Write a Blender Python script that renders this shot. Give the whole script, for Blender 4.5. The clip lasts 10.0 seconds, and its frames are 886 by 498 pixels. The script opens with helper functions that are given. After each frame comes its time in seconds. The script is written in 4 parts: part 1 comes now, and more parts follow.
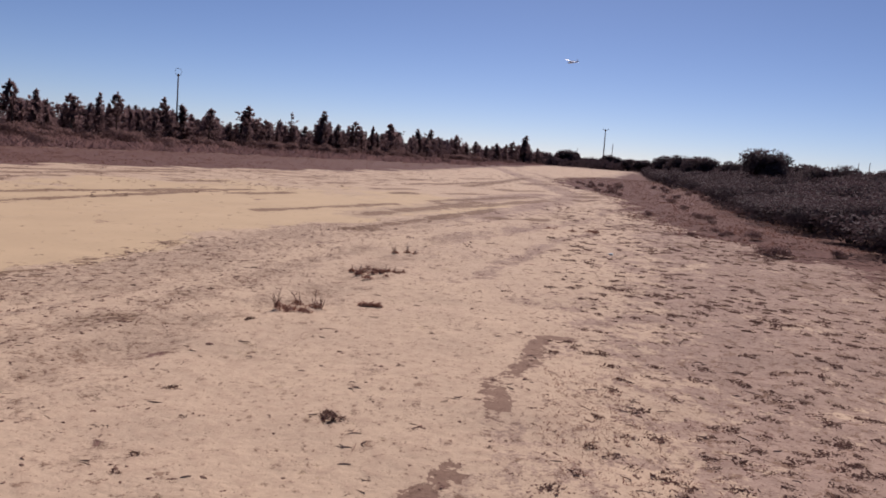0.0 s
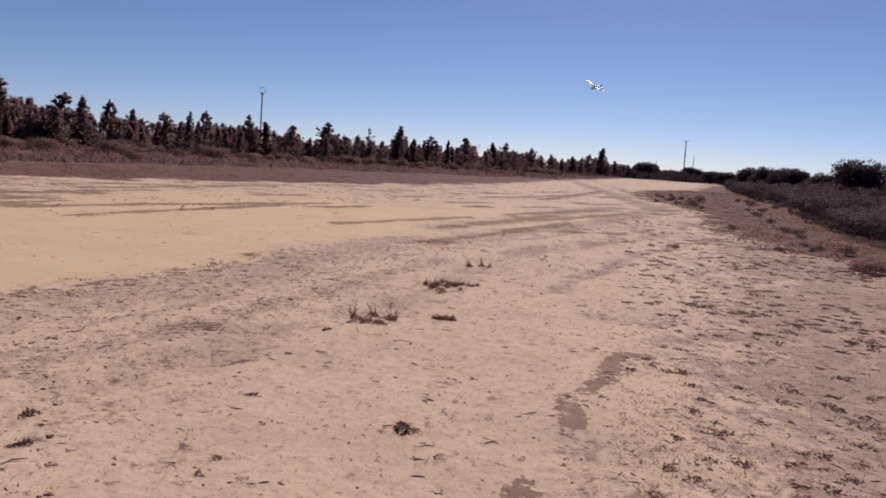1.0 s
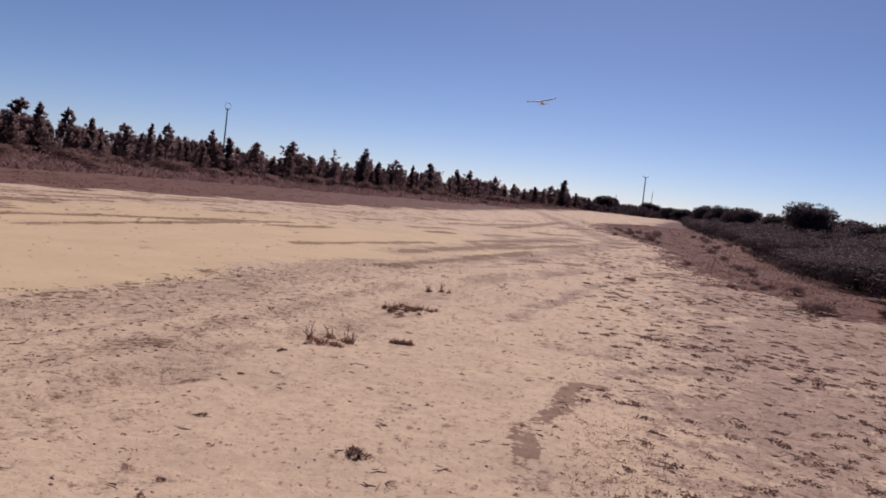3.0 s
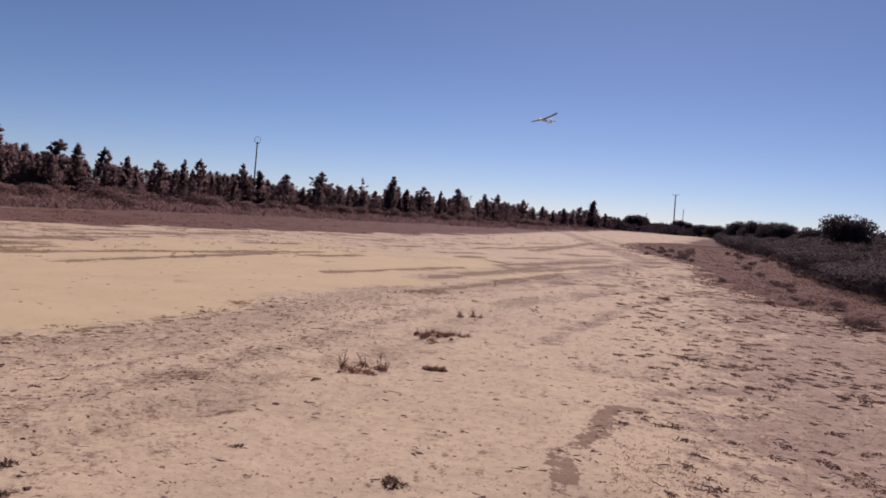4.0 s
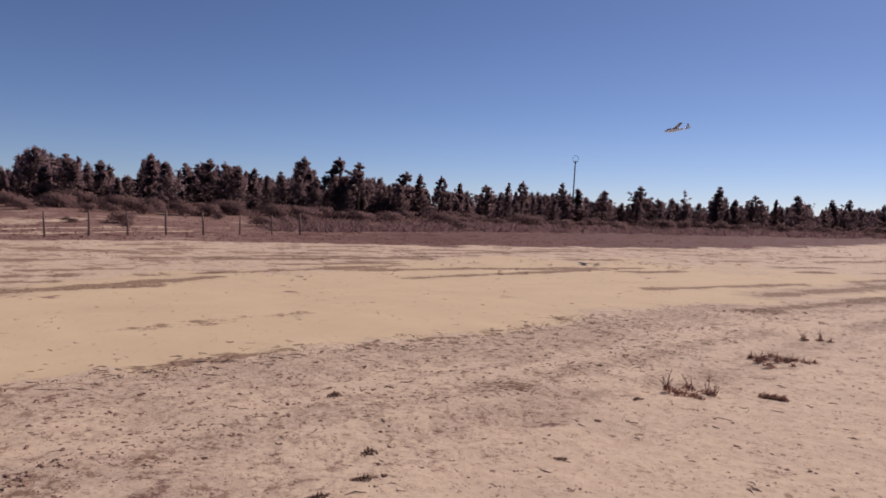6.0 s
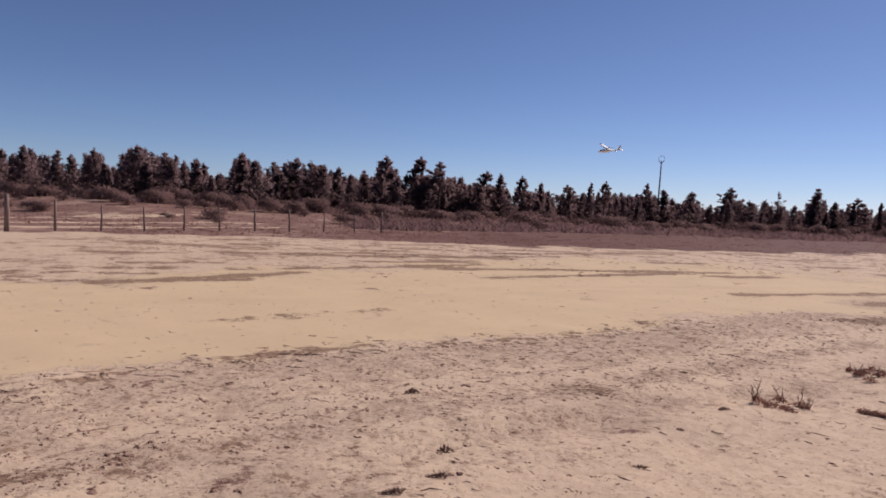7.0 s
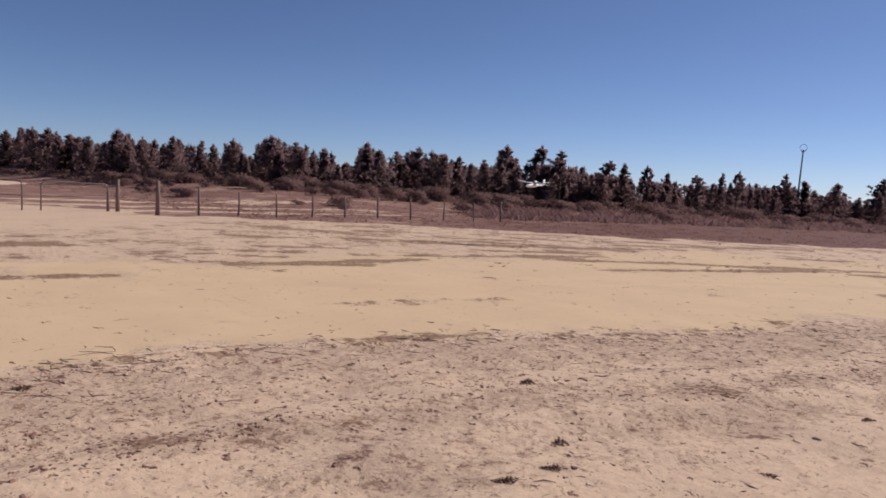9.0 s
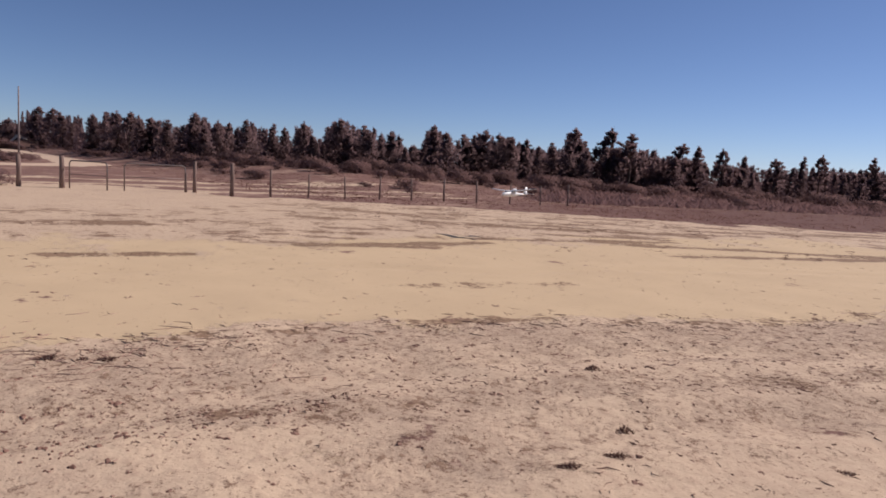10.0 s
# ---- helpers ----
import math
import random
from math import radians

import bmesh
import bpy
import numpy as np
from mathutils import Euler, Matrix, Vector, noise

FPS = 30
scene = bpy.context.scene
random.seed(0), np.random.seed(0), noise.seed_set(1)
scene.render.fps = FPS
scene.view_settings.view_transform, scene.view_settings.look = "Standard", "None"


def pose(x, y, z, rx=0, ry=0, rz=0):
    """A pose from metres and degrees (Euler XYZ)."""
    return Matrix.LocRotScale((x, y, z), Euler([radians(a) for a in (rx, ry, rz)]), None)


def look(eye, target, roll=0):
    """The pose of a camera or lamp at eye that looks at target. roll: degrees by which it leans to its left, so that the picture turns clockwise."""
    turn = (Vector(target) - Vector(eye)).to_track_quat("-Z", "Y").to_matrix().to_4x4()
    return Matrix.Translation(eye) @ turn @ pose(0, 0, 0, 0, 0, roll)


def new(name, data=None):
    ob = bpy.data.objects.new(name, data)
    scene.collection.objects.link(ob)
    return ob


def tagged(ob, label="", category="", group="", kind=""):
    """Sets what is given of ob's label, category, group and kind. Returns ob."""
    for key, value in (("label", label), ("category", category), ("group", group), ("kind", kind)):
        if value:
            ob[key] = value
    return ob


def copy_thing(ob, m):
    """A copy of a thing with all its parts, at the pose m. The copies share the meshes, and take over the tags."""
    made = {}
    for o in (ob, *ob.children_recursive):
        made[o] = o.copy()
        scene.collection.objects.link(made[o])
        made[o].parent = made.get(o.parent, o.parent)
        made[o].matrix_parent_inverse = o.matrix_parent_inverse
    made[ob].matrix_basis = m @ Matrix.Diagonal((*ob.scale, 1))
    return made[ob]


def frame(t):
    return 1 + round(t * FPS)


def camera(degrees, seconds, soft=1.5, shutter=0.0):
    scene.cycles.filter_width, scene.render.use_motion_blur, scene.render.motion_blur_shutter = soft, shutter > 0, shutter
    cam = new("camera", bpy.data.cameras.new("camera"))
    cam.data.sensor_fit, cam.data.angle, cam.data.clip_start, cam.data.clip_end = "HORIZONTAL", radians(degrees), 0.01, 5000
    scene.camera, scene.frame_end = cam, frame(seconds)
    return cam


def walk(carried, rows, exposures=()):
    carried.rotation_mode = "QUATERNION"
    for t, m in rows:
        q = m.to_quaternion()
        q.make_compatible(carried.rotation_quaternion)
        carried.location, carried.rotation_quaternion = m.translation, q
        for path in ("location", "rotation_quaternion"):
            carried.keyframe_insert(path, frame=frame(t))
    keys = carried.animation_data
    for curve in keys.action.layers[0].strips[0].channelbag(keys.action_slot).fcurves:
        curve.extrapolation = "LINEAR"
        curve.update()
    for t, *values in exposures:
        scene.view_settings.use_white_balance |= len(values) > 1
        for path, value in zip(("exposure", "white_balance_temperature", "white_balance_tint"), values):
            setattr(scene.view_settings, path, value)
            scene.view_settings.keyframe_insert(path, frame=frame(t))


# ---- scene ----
# The camera: held at eye height by someone standing at the edge of a sandy airfield, turning to follow a model aircraft.
cam = camera(65.55, 10.0, soft=1.75)
EYE = 1.6
TURNS = [  # seconds, yaw, pitch, roll
    (0.0, 0.60, -8.18, -4.16),
    (0.5, 4.24, -8.32, -3.07),
    (1.0, 6.78, -7.49, -3.69),
    (1.5, 5.42, -7.32, -5.46),
    (2.0, 4.18, -6.77, -5.49),
    (2.5, 3.62, -5.85, -6.66),
    (2.7, 3.43, -5.61, -6.57),
    (3.8, 5.97, -3.55, -4.79),
    (4.0, 6.14, -3.28, -4.37),
    (4.5, 11.42, -3.46, -5.43),
    (5.0, 18.62, -3.85, -4.30),
    (5.5, 26.52, -3.66, -3.39),
    (6.0, 32.19, -3.34, -1.89),
    (6.2, 33.91, -3.77, -2.42),
    (7.3, 40.47, -3.78, -2.20),
    (7.5, 41.63, -4.22, -2.24),
    (8.0, 44.42, -4.77, -3.82),
    (8.5, 46.59, -5.02, -3.15),
    (9.0, 48.76, -4.99, -3.03),
    (9.5, 51.37, -5.75, -3.29),
    (10.0, 54.27, -6.69, -3.27),
]
walk(cam, [(t, pose(0, 0, EYE, 90 + p, r, y)) for t, y, p, r in TURNS],
     exposures=[(0.0, -0.10, 6550, 25), (2.5, -0.10, 6550, 25), (5.0, -0.13, 6500, 25), (8.0, 0.03, 6450, 22), (10.0, 0.03, 6450, 21)])

# ---- sky and sun ----
SUN_BEARING, SUN_HEIGHT = 10.0, 38.0
world = bpy.data.worlds.new("clear_sky")
scene.world = world
world.use_nodes = True
wn = world.node_tree
sky = wn.nodes.new("ShaderNodeTexSky")
sky.sky_type = "NISHITA"
sky.sun_disc = False
sky.sun_elevation, sky.sun_rotation = radians(SUN_HEIGHT), radians(SUN_BEARING)
sky.air_density, sky.dust_density, sky.ozone_density = 0.62, 0.1, 4.9
wn.nodes["Background"].inputs["Strength"].default_value = 0.077
wn.links.new(sky.outputs["Color"], wn.nodes["Background"].inputs["Color"])

sun = new("sun", bpy.data.lights.new("sun", "SUN"))
sun.data.energy, sun.data.angle, sun.data.color = 5.0, radians(0.5), (1.0, 0.95, 0.87)
sb, sh = radians(SUN_BEARING), radians(SUN_HEIGHT)
sun.matrix_world = look((60 * math.sin(sb) * math.cos(sh), 60 * math.cos(sb) * math.cos(sh), 60 * math.sin(sh)), (0, 0, 0))

# ---- materials ----


class Nodes:
    """Short hand for building one node material."""

    def __init__(self, name, rough=0.8, metal=0.0, spec=0.3):
        self.mat = bpy.data.materials.new(name)
        self.mat.use_nodes = True
        self.tree = self.mat.node_tree
        self.out = self.tree.nodes["Principled BSDF"]
        self.out.inputs["Roughness"].default_value = rough
        self.out.inputs["Metallic"].default_value = metal
        self.out.inputs["Specular IOR Level"].default_value = spec
        self.where = self.add("ShaderNodeTexCoord").outputs["Object"]

    def add(self, kind, **settings):
        n = self.tree.nodes.new(kind)
        for key, value in settings.items():
            setattr(n, key, value)
        return n

    def put(self, value, socket):
        if isinstance(value, (int, float)):
            socket.default_value = value
        elif isinstance(value, tuple):
            socket.default_value = (*value, 1.0)[: len(socket.default_value)]
        else:
            self.tree.links.new(value, socket)

    def noise(self, scale, detail=4.0, rough=0.55, stretch=None, vector=None):
        n = self.add("ShaderNodeTexNoise")
        n.inputs["Scale"].default_value, n.inputs["Detail"].default_value = scale, detail
        n.inputs["Roughness"].default_value = rough
        v = vector or self.where
        if stretch:
            m = self.add("ShaderNodeMapping")
            m.inputs["Scale"].default_value = stretch
            self.put(v, m.inputs["Vector"])
            v = m.outputs["Vector"]
        self.put(v, n.inputs["Vector"])
        return n.outputs["Fac"]

    def math(self, op, a, b=0.0):
        n = self.add("ShaderNodeMath", operation=op)
        self.put(a, n.inputs[0])
        self.put(b, n.inputs[1])
        return n.outputs[0]

    def step(self, value, lo, hi, a=0.0, b=1.0):
        n = self.add("ShaderNodeMapRange", interpolation_type="SMOOTHSTEP")
        self.put(value, n.inputs["Value"])
        for key, v in (("From Min", lo), ("From Max", hi), ("To Min", a), ("To Max", b)):
            n.inputs[key].default_value = v
        return n.outputs["Result"]

    def mix(self, fac, a, b):
        n = self.add("ShaderNodeMix", data_type="RGBA")
        self.put(fac, n.inputs["Factor"])
        self.put(a, n.inputs["A"])
        self.put(b, n.inputs["B"])
        for socket, value in ((6, a), (7, b)):
            self.put(value, n.inputs[socket])
        return n.outputs[2]

    def attribute(self, name):
        return self.add("ShaderNodeAttribute", attribute_name=name).outputs["Fac"]

    def island(self):
        return self.add("ShaderNodeNewGeometry").outputs["Random Per Island"]

    def colour(self, value):
        self.put(value, self.out.inputs["Base Color"])
        return self

    def bump(self, height, distance=0.01, strength=0.6):
        b = self.add("ShaderNodeBump")
        b.inputs["Strength"].default_value, b.inputs["Distance"].default_value = strength, distance
        self.put(height, b.inputs["Height"])
        self.put(b.outputs["Normal"], self.out.inputs["Normal"])
        return self


def ground_material():
    n = Nodes("sandy_ground", rough=0.95, spec=0.1)
    fine, grain, broad = n.noise(9.0, 6.0, 0.65), n.noise(70.0, 3.0, 0.6), n.noise(0.7, 4.0, 0.6)
    litter, clods = n.noise(24.0, 5.0, 0.7), n.noise(7.0, 7.0, 0.75)
    ragged = n.math("MULTIPLY", n.math("SUBTRACT", n.noise(2.6, 9.0, 0.74), 0.5), 6.0)
    fray = n.math("MULTIPLY", n.math("SUBTRACT", n.noise(15.0, 5.0, 0.7), 0.5), 6.0)
    ragged = n.math("ADD", ragged, n.math("MULTIPLY", fray, 0.45))
    patches = n.math("MULTIPLY", n.math("SUBTRACT", n.noise(0.75, 9.0, 0.66), 0.5), 6.0)
    sand = n.mix(n.step(broad, 0.35, 0.65), (0.565, 0.42, 0.288), (0.515, 0.38, 0.265))
    sand = n.mix(n.step(fine, 0.40, 0.72), sand, (0.46, 0.33, 0.23))
    yellow = n.mix(n.step(broad, 0.3, 0.7), (0.56, 0.414, 0.256), (0.518, 0.381, 0.236))
    smooth_sand = n.step(n.math("ADD", n.attribute("yellow"), n.math("MULTIPLY", ragged, 0.55)), 0.42, 0.56)
    c = n.mix(smooth_sand, sand, yellow)
    # grey-mauve crust with dead weed litter, in ragged patches
    weed = n.math("ADD", n.attribute("weed"), n.math("MULTIPLY", ragged, 0.42))
    weed = n.math("ADD", weed, n.math("MULTIPLY", patches, 0.28))
    pepper = n.noise(42.0, 4.0, 0.7)
    weed = n.math("ADD", weed, n.math("MULTIPLY", n.math("SUBTRACT", pepper, 0.5), 0.9))
    weed = n.step(weed, 0.44, 0.62)
    crust = n.mix(n.step(fine, 0.35, 0.65), (0.46, 0.338, 0.238), (0.36, 0.258, 0.182))
    place = n.add("ShaderNodeSeparateXYZ")
    n.put(n.where, place.inputs[0])
    crust = n.mix(n.step(place.outputs["X"], -1.0, 1.5), crust, n.mix(n.step(fine, 0.35, 0.65), (0.335, 0.226, 0.186), (0.235, 0.155, 0.130)))
    c = n.mix(n.math("MULTIPLY", weed, 0.64), c, crust)
    # low brown growth in broken streaks
    streak = n.math("ADD", n.attribute("streak"), n.math("MULTIPLY", patches, 0.40))
    streak = n.math("ADD", streak, n.math("MULTIPLY", ragged, 0.42))
    c = n.mix(n.math("MULTIPLY", n.step(streak, 0.60, 0.92), 0.9), c, n.mix(n.step(fray, -0.5, 0.5), (0.29, 0.185, 0.115), (0.150, 0.088, 0.056)))
    specks = n.step(n.math("SUBTRACT", n.math("ADD", litter, n.math("MULTIPLY", weed, 0.035)), n.math("MULTIPLY", smooth_sand, 0.05)), 0.612, 0.645)
    c = n.mix(n.math("MULTIPLY", specks, 0.75), c, (0.21, 0.120, 0.075))
    lumps_ = n.step(n.math("SUBTRACT", n.math("ADD", clods, n.math("MULTIPLY", weed, 0.045)), n.math("MULTIPLY", smooth_sand, 0.05)), 0.608, 0.630)
    c = n.mix(n.math("MULTIPLY", lumps_, 0.7), c, (0.215, 0.124, 0.078))
    crumbs = n.step(n.math("SUBTRACT", n.math("ADD", pepper, n.math("MULTIPLY", weed, 0.05)), n.math("MULTIPLY", smooth_sand, 0.06)), 0.64, 0.67)
    c = n.mix(n.math("MULTIPLY", crumbs, 0.6), c, (0.20, 0.118, 0.082))
    # damp dark crust
    stain = n.math("ADD", n.attribute("stain"), n.math("MULTIPLY", ragged, 0.40))
    stain = n.math("ADD", stain, n.math("MULTIPLY", fray, 0.16))
    c = n.mix(n.math("MULTIPLY", n.step(stain, 0.50, 0.56), 0.88), c, (0.215, 0.130, 0.092))
    # dry grass and heath
    heath = n.math("ADD", n.attribute("heath"), n.math("MULTIPLY", patches, 0.45))
    heath = n.math("ADD", heath, n.math("MULTIPLY", ragged, 0.25))
    dry = n.mix(n.step(fine, 0.35, 0.65), (0.245, 0.138, 0.108), (0.160, 0.087, 0.069))
    dry = n.mix(n.attribute("sward"), dry, n.mix(n.step(fine, 0.35, 0.65), (0.165, 0.082, 0.063), (0.105, 0.052, 0.042)))
    dry = n.mix(n.math("MULTIPLY", n.step(n.noise(0.35, 6.0, 0.7), 0.50, 0.62), n.step(place.outputs["X"], -20.0, -26.0, 0.0, 0.7)), dry, (0.36, 0.24, 0.175))
    c = n.mix(n.step(heath, 0.42, 0.62), c, dry)
    n.colour(c)
    h = n.math("ADD", n.math("MULTIPLY", fine, 1.0), n.math("MULTIPLY", grain, 0.12))
    h = n.math("ADD", h, n.math("MULTIPLY", n.math("ADD", specks, lumps_), 0.35))
    h = n.math("SUBTRACT", h, n.math("MULTIPLY", smooth_sand, n.math("MULTIPLY", fine, 0.85)))
    return n.bump(h, 0.030, 0.5).mat


def plant_material(name, dark, light, rough=0.75, glow=(0.20, 0.135, 0.11), through_share=0.3):
    n = Nodes(name, rough=rough, spec=0.04)
    c = n.mix(n.math("ADD", n.math("MULTIPLY", n.island(), 0.7), n.math("MULTIPLY", n.noise(1.7, 3.0), 0.3)), dark, light)
    n.colour(c)
    # thin leaves let some light through
    thin, both = n.add("ShaderNodeBsdfTranslucent"), n.add("ShaderNodeMixShader")
    n.put(n.mix(0.5, c, glow), thin.inputs["Color"])
    both.inputs[0].default_value = through_share
    n.put(n.out.outputs[0], both.inputs[1])
    n.put(thin.outputs[0], both.inputs[2])
    n.put(both.outputs[0], n.tree.nodes["Material Output"].inputs["Surface"])
    return n.mat


def wood_material(name, dark, light):
    n = Nodes(name, rough=0.85, spec=0.2)
    grain = n.noise(14.0, 5.0, 0.6, stretch=(1.0, 1.0, 0.08))
    return n.colour(n.mix(n.step(grain, 0.3, 0.7), dark, light)).bump(grain, 0.01, 0.5).mat


def foam_material(name, base, worn, rough=0.5):
    n = Nodes(name, rough=rough, spec=0.4)
    scuff = n.noise(22.0, 5.0, 0.6)
    return n.colour(n.mix(n.step(scuff, 0.55, 0.75), base, worn)).bump(n.noise(260.0, 2.0), 0.0006, 0.4).mat


GROUND = ground_material()
NEEDLES = plant_material("pine_needles", (0.128, 0.088, 0.090), (0.185, 0.128, 0.126), glow=(0.36, 0.225, 0.222), through_share=0.68)
BARK = wood_material("bark", (0.05, 0.032, 0.025), (0.12, 0.08, 0.06))
OAK_LEAVES = plant_material("oak_leaves", (0.058, 0.041, 0.045), (0.083, 0.060, 0.065), glow=(0.12, 0.078, 0.085), through_share=0.35)
HEATHER = plant_material("heather", (0.138, 0.080, 0.076), (0.230, 0.140, 0.128), glow=(0.25, 0.148, 0.135), through_share=0.5)
STRAW = plant_material("dry_grass", (0.085, 0.039, 0.032), (0.165, 0.082, 0.064), glow=(0.26, 0.13, 0.10), through_share=0.5)
DEAD = plant_material("dead_weed", (0.125, 0.066, 0.057), (0.22, 0.122, 0.100), through_share=0.45)
WITHERED = plant_material("withered_clump", (0.110, 0.057, 0.047), (0.200, 0.106, 0.084), through_share=0.45)
RUSSET = plant_material("russet_mat", (0.20, 0.088, 0.066), (0.33, 0.165, 0.122), glow=(0.30, 0.15, 0.11), through_share=0.45)
TWIG = wood_material("twig", (0.24, 0.145, 0.115), (0.38, 0.25, 0.19))
POST = wood_material("post_wood", (0.15, 0.098, 0.080), (0.25, 0.172, 0.140))
POLE = wood_material("pole_wood", (0.20, 0.16, 0.15), (0.32, 0.26, 0.24))
n_ = Nodes("galvanised_tube", rough=0.5, metal=0.6)
TUBE = n_.colour(n_.mix(n_.noise(9.0, 5.0), (0.13, 0.10, 0.09), (0.24, 0.195, 0.175))).mat
FOAM = foam_material("white_foam", (0.82, 0.82, 0.80), (0.70, 0.69, 0.66))
TIP = foam_material("dark_tip_film", (0.030, 0.030, 0.045), (0.06, 0.055, 0.06), 0.35)
UNDER = foam_material("grey_wing_underside", (0.26, 0.245, 0.26), (0.30, 0.28, 0.29), 0.4)
CANOPY = foam_material("smoked_canopy", (0.05, 0.055, 0.065), (0.09, 0.09, 0.095), 0.2)
PROP = foam_material("propeller_plastic", (0.04, 0.04, 0.04), (0.07, 0.07, 0.07), 0.4)
n_ = Nodes("pale_track_sand", rough=0.95, spec=0.1)
TRACK = n_.colour(n_.mix(n_.noise(0.6, 6.0, 0.65), (0.58, 0.43, 0.31), (0.43, 0.31, 0.22))).mat

n_ = Nodes("bank_soil", rough=0.95, spec=0.1)
BANK = n_.colour(n_.mix(n_.noise(0.8, 6.0, 0.65), (0.10, 0.056, 0.046), (0.06, 0.036, 0.030))).mat

# ---- building helpers ----


def mesh(name, verts, faces, *mats):
    me = bpy.data.meshes.new(name)
    me.from_pydata([tuple(v) for v in verts], [], [tuple(f) for f in faces])
    for m in mats:
        me.materials.append(m)
    me.update()
    return me


def soften(me, centre, rise=0.35):
    """Shade leaves as one rounded mass: their normals point away from the centre line and a little up."""
    n = len(me.vertices)
    co = np.empty(n * 3)
    me.vertices.foreach_get("co", co)
    co = co.reshape(-1, 3)
    mid = co.reshape(-1, 3, 3).mean(axis=1)
    away = mid - np.array(centre)
    away /= np.maximum(np.linalg.norm(away, axis=1, keepdims=True), 1e-4)
    away[:, 2] += rise
    away += np.random.default_rng(7).normal(0, 0.22, away.shape)
    away /= np.linalg.norm(away, axis=1, keepdims=True)
    tri = co.reshape(-1, 3, 3)
    face = np.cross(tri[:, 1] - tri[:, 0], tri[:, 2] - tri[:, 0])
    turned = (face * away).sum(axis=1) < 0
    tri[turned] = tri[turned][:, ::-1]
    me.vertices.foreach_set("co", tri.ravel())
    me.update()
    me.shade_smooth()
    me.normals_split_custom_set_from_vertices(np.repeat(away, 3, axis=0).tolist())
    return me


def part(name, bm, material, parent, label=""):
    """Link a bmesh, or a ready mesh, as one mesh object under a thing or a part."""
    if isinstance(bm, bmesh.types.BMesh):
        me = bpy.data.meshes.new(name)
        bm.to_mesh(me)
        bm.free()
        me.materials.append(material)
        me.shade_smooth()
    else:
        me = bm
    ob = new(name, me)
    ob.parent = parent
    return tagged(ob, label)


def tube(bm, points, radii, sides=8, cap=True):
    """A round limb along points, with its own radius at each."""
    rings = []
    points = [Vector(p) for p in points]
    for i, p in enumerate(points):
        d = (points[min(i + 1, len(points) - 1)] - points[max(i - 1, 0)]).normalized()
        u = d.cross((0, 0, 1) if abs(d.z) < 0.9 else (1, 0, 0)).normalized()
        v = d.cross(u)
        rings.append([bm.verts.new(p + radii[i] * (math.cos(a) * u + math.sin(a) * v))
                      for a in (2 * math.pi * k / sides for k in range(sides))])
    for a, b in zip(rings, rings[1:]):
        for k in range(sides):
            bm.faces.new((a[k], a[(k + 1) % sides], b[(k + 1) % sides], b[k]))
    if cap:
        bm.faces.new(rings[0][::-1])
        bm.faces.new(rings[-1])
    return bm


def loft(bm, sections):
    """Closed rings of points joined in order and capped."""
    rings = [[bm.verts.new(p) for p in s] for s in sections]
    for a, b in zip(rings, rings[1:]):
        for k in range(len(a)):
            bm.faces.new((a[k], a[(k + 1) % len(a)], b[(k + 1) % len(a)], b[k]))
    bm.faces.new(rings[0][::-1])
    bm.faces.new(rings[-1])
    bmesh.ops.recalc_face_normals(bm, faces=bm.faces)
    return bm


def polar(bearing, distance, z=0.0):
    b = radians(bearing)
    return Vector((distance * math.sin(b), distance * math.cos(b), z))


def along(x, pairs):
    """Straight-line interpolation in a short table."""
    return float(np.interp(x, [p[0] for p in pairs], [p[1] for p in pairs]))


# ---- the lie of the land ----
EDGE = [(-30, -7.5), (0.3, -6.0), (3.5, -5.9), (5.6, -5.3), (7.0, -4.4), (10, -3.8), (12.6, -3.0), (18, 0.5), (30, 5)]       # y, x of the crust's edge
HEDGE = [(-20, 9.0), (10, 9.0), (15, 9.3), (16.2, 9.2), (23.5, 10.6), (43, 16.0), (60, 19.0), (80, 23.2), (90, 25.5), (300, 84)]                          # y, x of the bushes' foot
BROWN = [(-20, 6.6), (10, 6.4), (14, 6.6), (17, 5.7), (21, 5.9), (33, 7.8), (41, 7.0), (50, 7.6), (60, 10.0), (75, 18), (90, 22.5), (300, 86)]                      # y, x where dry growth begins
FRONT = [(-30, -28), (5, -27.5), (12, -26), (19, -21.5), (24, -16.5), (31, -11.5), (38, -6.5), (50, -2.2), (73, 3.0), (150, 22), (300, 60)]
TREES = [(-100, 262), (-90, 258), (-86, 252), (-83.5, 215), (-81.5, 135), (-79, 112), (-75.5, 80), (-72, 74), (-62, 62), (-54, 62), (-44, 68), (-39, 70), (-28, 85), (-20, 95), (-10, 108), (0, 130), (6, 150), (16, 170), (40, 180)]
# wheel marks on the near sand: x, y along each, the half width and how strongly weeds hold it
RUTS = [
    ([(-4.45, 0.2), (-4.25, 1.1), (-3.85, 2.0), (-3.6, 3.2), (-3.1, 4.9), (-2.68, 5.6), (-2.45, 6.5), (-2.1, 7.8), (-1.7, 9.3), (-1.2, 10.8)], 0.24, 0.80),
    ([(-1.93, 15.8), (-0.2, 19.8), (1.9, 25.7), (4.1, 29.9)], 0.55, 1.0),
    ([(0.5, 8.9), (1.3, 10.9), (2.1, 13.1), (3.4, 15.6)], 0.16, 0.7),
    ([(-3.6, 5.3), (-3.15, 6.4), (-3.1, 7.9), (-2.9, 9.0)], 0.15, 0.75),
]
